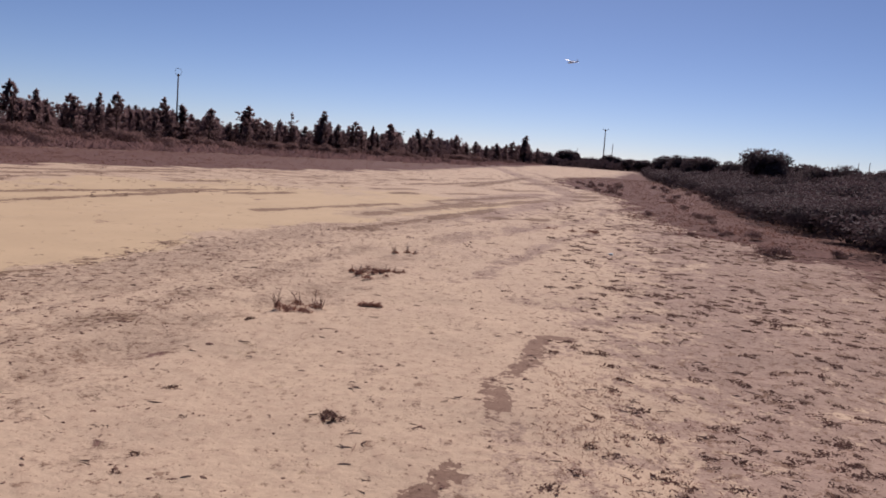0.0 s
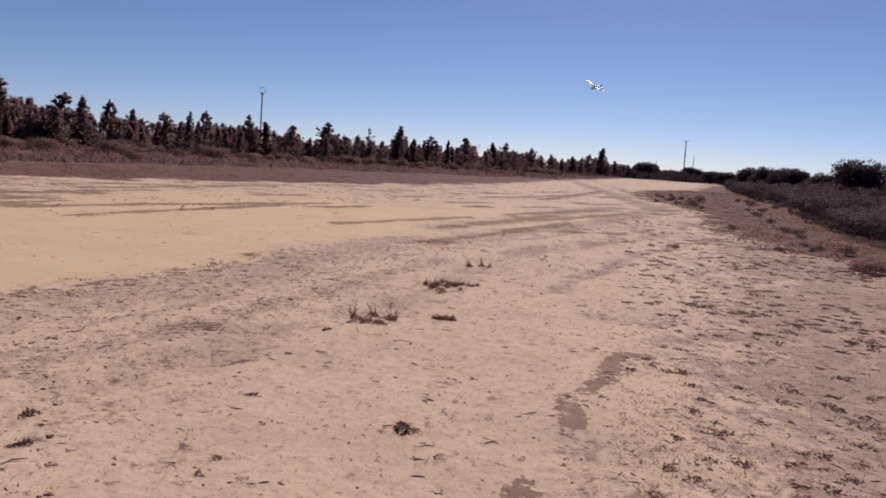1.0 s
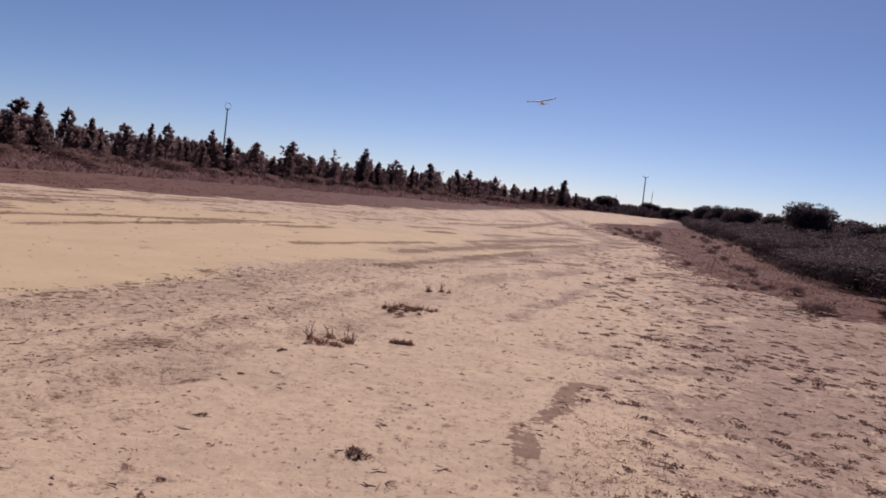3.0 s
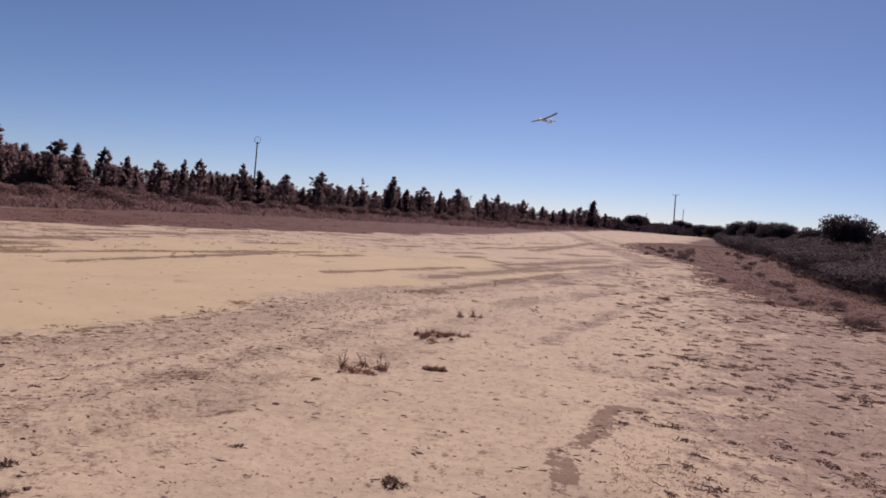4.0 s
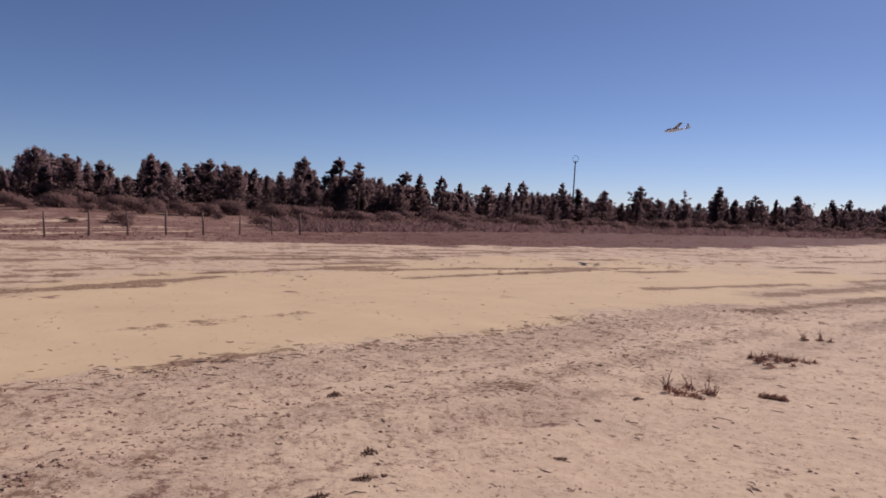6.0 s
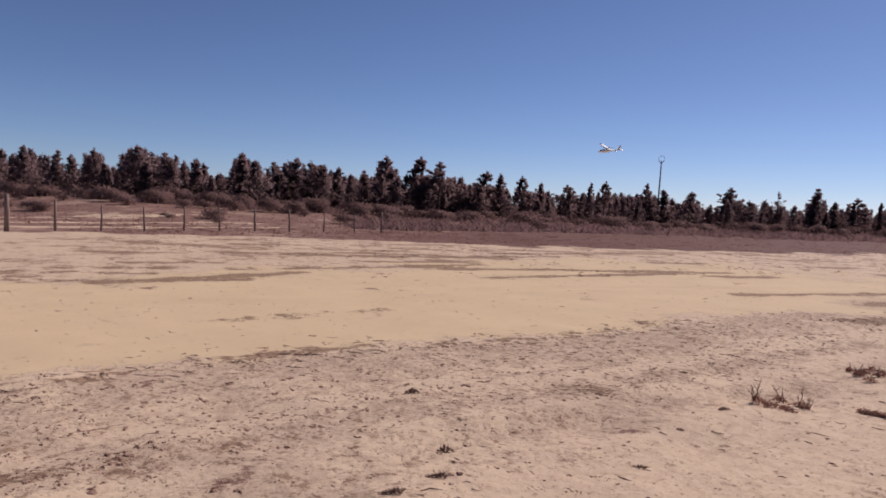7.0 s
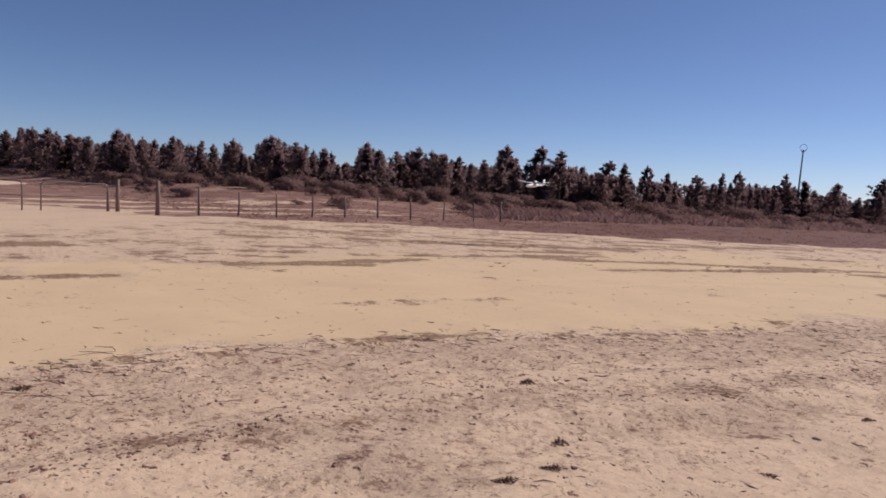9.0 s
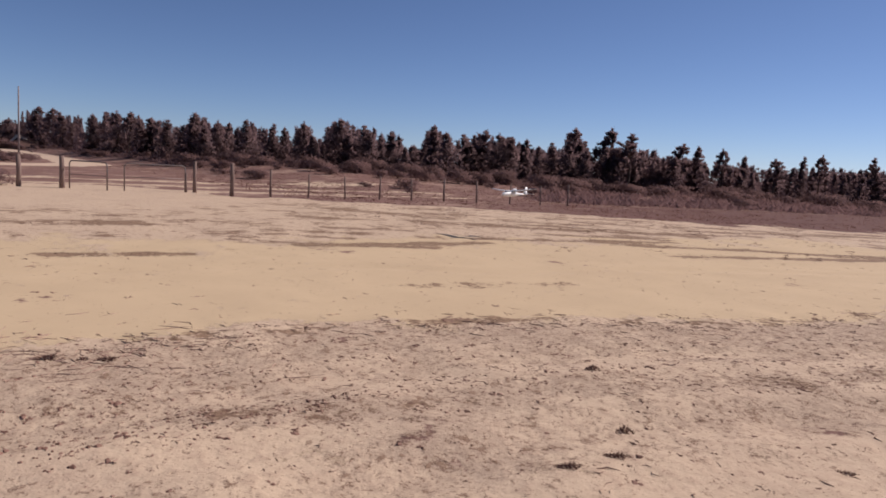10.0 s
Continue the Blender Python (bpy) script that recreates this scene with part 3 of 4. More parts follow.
def build_pines():
    used = set()
    shapes = [pine_meshes(1, spread=1.15, bare=0.02, whorls=17), pine_meshes(2, spread=0.95, bare=0.02, whorls=17), pine_meshes(3, spread=1.4, bare=0.06, whorls=15),
              pine_meshes(4, spread=0.85, bare=0.02, whorls=18), pine_meshes(6, spread=1.25, bare=0.1, whorls=14, sparse=0.08)]
    models = [plant("pine_tree", *s, "young dark green pine with ragged whorled branches", "tree", "pines beyond the field") for s in shapes]
    open_crowns = [plant("pine_tree", *pine_meshes(40 + k, spread=1.45, bare=0.42, whorls=8, clump=24, sparse=0.05, along_limb=(0.6, 0.85, 1.0), loose=0.2),
                         "young pine with an open crown of rounded needle clumps", "tree", "pines beyond the field") for k in range(2)]
    thin = plant("pine_tree", *pine_meshes(9, spread=1.1, bare=0.35, whorls=7, clump=4, sparse=0.35), "thin half-dead pine with sparse brown needles", "tree", "pines beyond the field")
    rng = random.Random(21)
    for i, (b, e, w) in enumerate(SKYLINE):
        d = along(b, TREES) + rng.uniform(-2, 4)
        p = polar(b, d)
        tall = EYE + d * math.tan(radians(e)) - height(p.x, p.y)
        wide = d * radians(w) / 2.5
        model = thin if b == -12.99 else open_crowns[i % 2] if b in OPEN else models[i % 5]
        stand(model, used, p.x, p.y, tall / 5.3, rng.uniform(0, 360), max(0.75, min(1.4 * wide, 1.5 * tall / 5.3)))
    # the lower trees that close the row
    for i in range(190):
        b = rng.uniform(-97, 8)
        d = along(b, TREES) + rng.uniform(-4, 22)
        near = min(SKYLINE, key=lambda s: abs(s[0] - b))
        e = min(near[1] * (rng.uniform(0.62, 1.0) if b < -42 else rng.uniform(0.42, 0.72)), 2.9)
        p = polar(b, d)
        tall = EYE + d * math.tan(radians(e)) - height(p.x, p.y)
        stand(models[rng.randrange(5)], used, p.x, p.y, tall / 5.55, rng.uniform(0, 360), rng.uniform(0.95, 1.4) * tall / 5.5)
    # the wood goes on behind them
    verts, faces = [], []
    for i in range(800):
        b = rng.uniform(-99, 9)
        d = along(b, TREES) + rng.uniform(3, 30)
        near = min(SKYLINE, key=lambda s: abs(s[0] - b))
        h = EYE + d * math.tan(radians(near[1] * (rng.uniform(0.72, 0.98) if b < -76 else rng.uniform(0.4, 0.93) if b < -42 else rng.uniform(0.42, 0.66))))
        c, w = polar(b, d), rng.uniform(0.9, 1.6)
        c.z = height(c.x, c.y)
        h -= c.z
        for _ in range(int(75 * h)):
            k = rng.random()
            r = w * (1.05 - k) * rng.random() ** 0.5
            a = rng.uniform(0, 6.283)
            blade(verts, faces, c + Vector((r * math.cos(a), r * math.sin(a), k * h)), rand_dir(rng, 0.7), rng.uniform(0.3, 0.6), rng.uniform(0.16, 0.30), rng)
    tagged(new("pine_wood", soften(mesh("pine_wood", verts, faces, NEEDLES), (-200, 300, 0))), "dense young pine wood behind the front row", "woods", kind="stuff")


build_pines()


def build_bushes():
    """Dark evergreen thicket along the field's sunny side, and the rounded tree in it."""
    used = set()
    label, group = "dense dark evergreen bush at the field's edge", "bushes along the field"
    models = [plant("evergreen_bush", *round_tree_meshes(30 + k, 2.0 + 0.2 * k, 1.55, 0.02, 4400, OAK_LEAVES, 6, 0.075), label, "bush", group, "stem") for k in range(4)]
    rng = random.Random(31)
    y = 9.0
    while y < 95:
        for row in range(6):
            x = along(y, HEDGE) + 0.9 + row * (1.5 + y * 0.012) + rng.uniform(-0.45, 0.45)
            yy = y + rng.uniform(-0.5, 0.5)
            d = math.hypot(x, yy)
            tall = rng.uniform(0.68, 1.1) * (1.05, 1.35, 1.55, 1.7, 1.8, 1.85)[row] + 0.004 * d
            stand(models[rng.randrange(4)], used, x, yy, tall / 1.55, rng.uniform(0, 360), rng.uniform(0.9, 1.2) * (1 + y * 0.006))
        y += 1.5 + y * 0.022
    oak = plant("evergreen_oak", *round_tree_meshes(50, 3.4, 3.0, 0.1, 9000, OAK_LEAVES, 11, 0.15), "rounded dark evergreen oak rising from the thicket", "tree", "oaks in the thicket")
    for b, e, d, w in ((24.5, 1.66, 50, 1.0), (17.05, 0.75, 82, 0.9), (18.3, 0.85, 78, 0.75), (19.4, 0.85, 74, 0.9), (20.4, 0.85, 70, 0.8), (22.2, 0.65, 64, 0.8), (26.7, 0.8, 55, 0.85),
                       (28.2, 0.7, 48, 0.85), (29.9, 0.85, 44, 0.5), (32.5, 0.9, 42, 0.9), (9.47, 0.72, 165, 1.4), (10.2, 0.65, 168, 0.8), (12.8, 0.55, 160, 0.9), (13.4, 0.45, 160, 0.8), (14.4, 0.35, 150, 1.1), (15.6, 0.35, 130, 1.1)):
        p = polar(b, d)
        stand(oak, used, p.x, p.y, (EYE + d * math.tan(radians(e))) / 2.95, rng.uniform(0, 360), w)


build_bushes()


def build_scrub():
    """Reddish-brown heather bushes between the fence and the pines."""
    used = set()
    models = [plant("heather_bush", *round_tree_meshes(60 + k, 1.7, 1.0, 0.0, 1100, HEATHER, 7, 0.10), "reddish-brown dry heather bush", "bush", "heather bushes before the pines", "stem") for k in range(4)]
    rng = random.Random(61)
    for i in range(300):
        b = rng.uniform(-96, 10)
        far = along(b, TREES)
        d = far * rng.uniform(0.66, 0.98) if i % 3 == 0 else far * rng.uniform(0.86, 1.0)
        p = polar(b, d)
        if p.x > along(p.y, FRONT) - 3 or (p.x > -29.0 and p.y < 28):
            continue
        if p.x < -30 and -14 < p.y < 17 and p.x > -110 and (p.x > -80 or p.y > 8):
            continue
        k = rng.uniform(0.5, 1.25) * (1.0 if d > far * 0.84 else 0.55)
        stand(models[rng.randrange(4)], used, p.x, p.y, k, rng.uniform(0, 360), k * rng.uniform(1.0, 1.7))
    for x, y, k in ((-72, 4.2, 0.75), (-76, 5.6, 0.85), (-80, 7.0, 0.7), (-74, 3.0, 0.9), (-78, 4.5, 0.9), (-226, 14.8, 2.3), (-226, 12.0, 2.9), (-226, 8.0, 2.9), (-227, 4.0, 2.9), (-226, 0.0, 2.9),  (-31.6, 1.3, 0.7), (-31.9, 0.3, 0.75)):
        stand(models[rng.randrange(4)], used, x, y, k, rng.uniform(0, 360), k * 1.6)
    # low ones in the dry growth before the thicket
    for i in range(46):
        y = rng.uniform(13.5, 48)
        x = rng.uniform(along(y, BROWN) - 0.2, along(y, HEDGE))
        k = rng.uniform(0.10, 0.20) * (1 + y / 55)
        stand(models[rng.randrange(4)], used, x, y, k, rng.uniform(0, 360), k * rng.uniform(0.8, 1.3))


build_scrub()


def build_far_woods():
    """Low woodland that closes the view behind everything."""
    rng = random.Random(65)
    verts, faces = [], []
    for i in range(1200):
        b = rng.uniform(-105, 60) if i % 4 else rng.uniform(6, 24)
        d = rng.uniform(150, 250) if 6 < b < 24 else rng.uniform(262, 310) if b < -80 else rng.uniform(185, 250) if b < 24 else rng.uniform(120, 200)
        c, h, w = polar(b, d), rng.uniform(1.2, 2.3) if 6 < b < 24 else rng.uniform(1.6, 3.4) if b < 24 else rng.uniform(1.4, 2.4), rng.uniform(1.5, 3.5)
        for _ in range(60):
            k = rng.random()
            p = c + Vector((rng.gauss(0, 0.5) * w * (1.1 - 0.6 * k), rng.gauss(0, 0.5) * w * (1.1 - 0.6 * k), k * h))
            blade(verts, faces, p, rand_dir(rng, 0.4), rng.uniform(0.4, 0.9), rng.uniform(0.3, 0.6), rng)
    tagged(new("far_woods", soften(mesh("far_woods", verts, faces, OAK_LEAVES), (0, 900, 0))), "low dark woodland along the horizon", "woods", kind="stuff")


build_far_woods()


def tuft_field(name, count, place, tall, mat, label, category, seed, blades=5, wide=0.012, lean=0.9, spread=0.55):
    """Many small tufts in one mesh: place(rng) gives x, y and a size."""
    rng = random.Random(seed)
    verts, faces, tries = [], [], 0
    spots = []
    while len(spots) < count and tries < count * 12:
        tries += 1
        q = place(rng)
        if q:
            spots.append(q)
    hs = relief(np.array([s[0] for s in spots]), np.array([s[1] for s in spots]))
    for (x, y, s), z in zip(spots, hs):
        for _ in range(blades):
            a = rng.uniform(0, 2 * math.pi)
            d = Vector((math.cos(a) * lean, math.sin(a) * lean, rng.uniform(0.15, 1.2))).normalized()
            p = Vector((x + rng.gauss(0, spread) * s * tall, y + rng.gauss(0, spread) * s * tall, z - 0.004))
            blade(verts, faces, p, d, tall * s * rng.uniform(0.4, 1.0), wide * s * rng.uniform(0.7, 1.6), rng)
    return tagged(new(name, mesh(name, verts, faces, mat)), label, category, kind="stuff")


PATCHES = [(rng_.uniform(0.8, 7.5), 2.2 + 12 * rng_.random() ** 1.2) for _ in range(110)]


def weed_spot(rng):
    if rng.random() < 0.4:
        cx, cy = rng.choice(PATCHES)
        x, y = cx + rng.gauss(0, 0.30), cy + rng.gauss(0, 0.30)
    else:
        x, y = rng.uniform(0.1, 8.6), 1.6 + 22 * rng.random() ** 1.6
    if x < 0.2 + 0.15 * y + rng.gauss(0, 0.35) or y < 1.2:
        return None
    return x, y, (0.42 + 0.95 * rng.random() ** 1.9) * (1 + 0.03 * y)


def crumb_spot(rng):
    x, y = rng.uniform(-0.4, 8.6), 1.4 + 20 * rng.random() ** 1.3
    return (x, y, rng.uniform(0.5, 1.4)) if x > -0.1 + 0.15 * y + rng.gauss(0, 0.4) else None


def stubble_spot(rng):
    """The browner stubble next to the damp crust."""
    x, y = rng.gauss(0.95, 0.42), rng.gauss(4.1, 0.75)
    return (x, y, rng.uniform(0.6, 1.4)) if x > 0.1 + 0.14 * y and y > 2.4 else None


def sand_spot(rng):
    y = 0.5 + 16 * rng.random() ** 1.3
    x = rng.uniform(-12, 2.5)
    e = along(y, EDGE)
    if x < e and rng.random() < 0.9:
        return None
    if x > e + 2.2 and rng.random() < 0.45:
        return None
    return x, y, rng.uniform(0.4, 1.3)


def far_spot(rng):
    y = 10 + 50 * rng.random()
    x = rng.uniform(-24, 14)
    if along(y, EDGE) - 6.5 < x < along(y, EDGE) + 0.3 and y < 32:
        return None
    return (x, y, rng.uniform(0.7, 1.8)) if along(y, FRONT) + 1 < x < along(y, BROWN) and rng.random() < 0.5 + 0.5 * math.sin(x * 0.9 + y * 1.7) else None


def heath_spot(rng):
    if rng.random() < 0.26:
        y = rng.uniform(15, 70)
        x = rng.uniform(along(y, BROWN) - 0.3, along(y, HEDGE) + 0.6)
        return x, y, rng.uniform(0.5, 1.2)
    b = rng.uniform(-92, 8)
    d = along(b, TREES) * rng.uniform(0.35, 1.0)
    p = polar(b, d)
    if p.x > along(p.y, FRONT) - 0.4 or (p.x < -29 and 1 < p.y < 12) or (-29.5 < p.x < -26 and p.y < 12):
        return None
    return p.x, p.y, rng.uniform(0.6, 1.5)


tuft_field("weeds", 3300, weed_spot, 0.019, DEAD, "dark dead weed rosettes scattered over crusted sand", "weeds", 71, 56, 0.013, 1.1, 1.2)
tuft_field("stubble", 900, stubble_spot, 0.022, RUSSET, "short russet stubble on the crust", "stubble", 70, 5, 0.005, 0.7, 0.9)
tuft_field("litter", 2800, sand_spot, 0.016, DEAD, "small twigs and dry litter on the sand", "litter", 72, 13, 0.006, 1.2, 1.2)
tuft_field("litter", 1500, far_spot, 0.05, DEAD, "thin scattered dry litter on the open field", "litter", 73, 7, 0.014, 2.0)
def line_spot(rng):
    ax, ay, bx, by = STREAKS[rng.randrange(len(STREAKS))]
    if ax > -10 and ay < 10:
        return None
    k = rng.random()
    x, y = ax + k * (bx - ax), ay + k * (by - ay)
    w = 0.12 + 0.006 * math.hypot(x, y)
    return x + rng.gauss(0, w), y + rng.gauss(0, w), rng.uniform(0.5, 1.5)


tuft_field("dry_grass", 1500, line_spot, 0.022, DEAD, "sparse low dead growth in lines on the field", "grass", 79, 7, 0.016, 2.2, 1.6)
def foot_spot(rng):
    b = rng.uniform(-84, 9)
    p = polar(b, along(b, TREES) * (rng.uniform(0.90, 1.03) if b < -46 or rng.random() < 0.35 else rng.uniform(0.60, 1.0)))
    if p.x > along(p.y, FRONT) - 2.0:
        return None
    return p.x, p.y, rng.uniform(0.4, 1.3)


tuft_field("undergrowth", 6200, foot_spot, 0.55, HEATHER, "tangled russet undergrowth at the foot of the pines", "undergrowth", 80, 18, 0.10, 0.9, 0.8)
tuft_field("dry_grass", 15000, heath_spot, 0.09, STRAW, "low reddish dry grass and heath", "grass", 74, 6, 0.026, 1.3, 1.3)


def clod_field(name, count, place, size, mat, label, category, seed):
    """Small crumbled lumps of soil and root, each with its own facets, in one mesh."""
    rng = random.Random(seed)
    verts, faces, spots, tries = [], [], [], 0
    while len(spots) < count and tries < count * 12:
        tries += 1
        q = place(rng)
        if q:
            spots.append(q)
    hs = relief(np.array([s[0] for s in spots]), np.array([s[1] for s in spots]))
    for (x, y, s), z in zip(spots, hs):
        for _ in range(rng.choice((1, 2, 3, 4))):
            r = size * s * rng.uniform(0.5, 1.3)
            cx, cy, a = x + rng.gauss(0, 0.95) * size * s, y + rng.gauss(0, 0.95) * size * s, rng.uniform(0, 6.283)
            k = len(verts)
            for j in range(6):
                t = a + j * 1.047
                q = r * rng.uniform(0.65, 1.25)
                verts.append((cx + 1.25 * q * math.cos(t), cy + q * math.sin(t), z - 0.003))
            for j in range(3):
                t = a + j * 2.094 + 0.5
                verts.append((cx + 0.55 * r * math.cos(t), cy + 0.55 * r * math.sin(t), z + r * rng.uniform(0.12, 0.38)))
            for j in range(3):
                b0, b1, b2, t0, t1 = k + 2 * j, k + 2 * j + 1, k + (2 * j + 2) % 6, k + 6 + j, k + 6 + (j + 1) % 3
                faces += [(b0, b1, t0), (b1, t1, t0), (b1, b2, t1)]
            faces.append((k + 6, k + 7, k + 8))
    return tagged(new(name, mesh(name, verts, faces, mat)), label, category, kind="stuff")


n_ = Nodes("dark_clod", rough=0.95, spec=0.1)
CLOD = n_.colour(n_.mix(n_.island(), (0.15, 0.080, 0.060), (0.30, 0.175, 0.128))).mat
clod_field("clods", 3800, crumb_spot, 0.0105, CLOD, "dark crumbled clods and dead roots on the crust", "clods", 75)
clod_field("clods", 620, sand_spot, 0.0165, CLOD, "dark flat clods on the pale sand", "clods", 69)
clod_field("clods", 2400, sand_spot, 0.0085, CLOD, "scattered dark crumbs on the pale sand", "clods", 76)


def band_spot(rng):
    y = 0.2 + 13 * rng.random() ** 1.2
    return along(y, EDGE) + rng.uniform(-0.1, 2.3), y, rng.uniform(0.5, 1.5) ** 1.4


def wheel_spot(rng):
    line = RUTS[0][0]
    (ax, ay), (bx, by) = rng.choice(list(zip(line, line[1:])))
    k = rng.random()
    return ax + k * (bx - ax) + rng.gauss(0, 0.2), ay + k * (by - ay) + rng.gauss(0, 0.2), rng.uniform(0.5, 1.4) ** 1.4


clod_field("clods", 1500, band_spot, 0.0112, CLOD, "brown clods and root crumbs on the crusted band", "clods", 77)
clod_field("clods", 1100, wheel_spot, 0.0095, CLOD, "brown crumbs lying along the old wheel marks", "clods", 78)


def stick_field(name, count, place, longest, label, category, seed):
    """Dead stalks lying flat, each a bent three-sided rod, in one mesh: place(rng) gives x, y and a size."""
    rng = random.Random(seed)
    verts, faces, spots, tries = [], [], [], 0
    while len(spots) < count and tries < count * 12:
        tries += 1
        q = place(rng)
        if q:
            spots.append(q)
    hs = relief(np.array([s[0] for s in spots]), np.array([s[1] for s in spots]))
    for (x, y, s), z in zip(spots, hs):
        for _ in range(rng.choice((1, 1, 2, 3))):
            a, bend = rng.uniform(0, 6.283), rng.uniform(-0.7, 0.7)
            half, r = longest * s * rng.uniform(0.2, 0.5), rng.uniform(0.0016, 0.0034)
            ox, oy = x + rng.gauss(0, 0.03), y + rng.gauss(0, 0.03)
            ends = [(ox - half * math.cos(a - bend), oy - half * math.sin(a - bend), 0.5), (ox, oy, 1.0), (ox + half * math.cos(a + bend), oy + half * math.sin(a + bend), 0.4)]
            k = len(verts)
            for px, py, w in ends:
                verts += [(px - r * w * math.sin(a), py + r * w * math.cos(a), z), (px + r * w * math.sin(a), py - r * w * math.cos(a), z), (px, py, z + 2.2 * r * w)]
            for i in (0, 3):
                for j in range(3):
                    faces.append((k + i + j, k + i + (j + 1) % 3, k + i + 3 + (j + 1) % 3, k + i + 3 + j))
    return tagged(new(name, mesh(name, verts, faces, STALK)), label, category, kind="stuff")


def edge_spot(rng):
    y = 0.2 + 10.5 * rng.random()
    return along(y, EDGE) + rng.gauss(0.10, 0.26), y, rng.uniform(0.6, 1.5)


def root_spot(rng):
    return -6.0 + rng.gauss(0, 0.55), 0.75 + rng.gauss(0, 0.7), rng.uniform(0.8, 2.2)


STALK = wood_material("dead_stalk", (0.24, 0.145, 0.11), (0.40, 0.27, 0.20))
stick_field("stalks", 700, sand_spot, 0.11, "thin dead stalks lying on pale sand", "stalks", 84)
stick_field("stalks", 520, crumb_spot, 0.12, "thin dead stalks lying on the weedy crust", "stalks", 85)
stick_field("stalks", 200, edge_spot, 0.15, "dead stalks gathered along the edge of the crust", "stalks", 86)
stick_field("stalks", 90, root_spot, 0.20, "bare dead roots lying on the sand", "roots", 87)
tuft_field("dry_grass", 130, edge_spot, 0.018, DEAD, "flat dead growth along the edge of the crust", "grass", 88, 30, 0.012, 2.0, 1.8)


def build_clumps():
    """Single dried weed clumps that stand out on the sand."""
    rng = random.Random(81)
    models = []
    for k in range(4):
        verts, faces = [], []
        for _ in range(420):
            a, r = rng.uniform(0, 6.283), 0.055 * rng.random() ** 0.5
            h = 0.030 * (1 - (r / 0.055) ** 2) * rng.random()
            d = Vector((math.cos(a) * rng.uniform(-0.4, 1.2), math.sin(a) * rng.uniform(-0.4, 1.2), rng.uniform(0.0, 0.6))).normalized()
            lobe = 1 + 0.35 * math.sin(3 * a + k)
            blade(verts, faces, Vector((math.cos(a) * r * lobe, math.sin(a) * r * 0.75 * lobe, h)), d, rng.uniform(0.008, 0.022), rng.uniform(0.004, 0.009), rng)
        models.append(tagged(new("weed_clump", mesh("weed_clump", verts, faces, WITHERED)), "small dark dried weed clump on the sand", "weed", "weed clumps on the sand"))
    used = set()
    spots = [(-0.58, 3.81, 1.75), (0.33, 3.6, 0.8), (0.46, 7.89, 0.8), (-1.65, 5.9, 1.2), (-0.72, 6.79, 1.3), (-2.75, 3.55, 1.4), (-4.0, 4.56, 0.9), (-3.87, 4.65, 0.8),
             (-3.68, 4.27, 1.4), (-4.08, 2.21, 0.8), (-3.64, 2.49, 0.8), (-3.96, 1.23, 0.8), (-2.37, 6.94, 1.1), (-2.28, 8.25, 1.0), (-5.77, 0.6, 1.5), (-5.68, 0.82, 1.2),
             (-5.59, 0.98, 1.4), (-1.66, 4.19, 1.1), (-4.25, 1.08, 0.8), (-2.45, 2.73, 1.3), (-2.42, 3.09, 1.3), (-1.45, 3.01, 0.9), (-1.45, 3.23, 1.0), (-1.4, 3.71, 0.8)]
    for _ in range(330):
        y = 2 + 11 * rng.random() ** 1.2
        x = rng.uniform(0.6, 6.5)
        if x > 0.3 + 0.16 * y and len(spots) < 240:
            spots.append((x, y, rng.uniform(0.4, 1.15)))
    for x, y, s in spots:
        stand(models[rng.randrange(4)], used, x, y, s, rng.uniform(0, 360))


build_clumps()


def dry_shrub(x, y, pads, twigs, tall, seed):
    """A grazed, leafless little shrub: flat dark pads (x, y, radius) with bare twigs rising from them."""
    rng = random.Random(seed)
    root = tagged(new("dry_shrub"), "leafless dry shrub with a dark matted foot", "shrub", "dry shrubs on the sand")
    root.matrix_basis = pose(x, y, height(x, y))
    for cx, cy, size in pads:
        verts, faces = [], []
        for _ in range(int(90 + 1600 * size)):
            a, r = rng.uniform(0, 6.283), rng.random() ** 0.5
            lobe = size * (1 + 0.3 * math.sin(3 * a + seed + 9 * cx))
            p = Vector((cx + math.cos(a) * r * lobe, cy + math.sin(a) * r * lobe * 0.95, rng.uniform(0, 0.055) * (1.15 - r)))
            d = Vector((rng.uniform(-1, 1), rng.uniform(-1, 1), rng.uniform(0.0, 0.7))).normalized()
            blade(verts, faces, p, d, rng.uniform(0.012, 0.035), rng.uniform(0.005, 0.011), rng)
        part("mat", mesh("mat", verts, faces, RUSSET), None, root)
    for k in range(twigs):
        cx, cy, size = pads[k % len(pads)]
        bm = bmesh.new()
        h = tall * rng.uniform(0.5, 1.1)
        out = 0.35 if cx > 0 else -0.35
        lean = Vector((rng.gauss(0.4 * out, 0.22), rng.gauss(0, 0.2), 1)) * h
        b = Vector((cx + rng.uniform(-0.6, 0.6) * size, cy + rng.uniform(-0.4, 0.4) * size, -0.01))
        tube(bm, [b, b + lean * 0.5 + Vector((rng.uniform(-0.012, 0.012), 0, 0)), b + lean], [0.0048, 0.0036, 0.0018], 5)
        for _ in range(2):
            s = b + lean * rng.uniform(0.25, 0.7)
            tube(bm, [s, s + Vector((rng.uniform(-0.35, 0.35) * h, rng.uniform(-0.3, 0.3) * h, 0.32 * h))], [0.003, 0.0014], 4)
        part("twig", bm, TWIG, root)


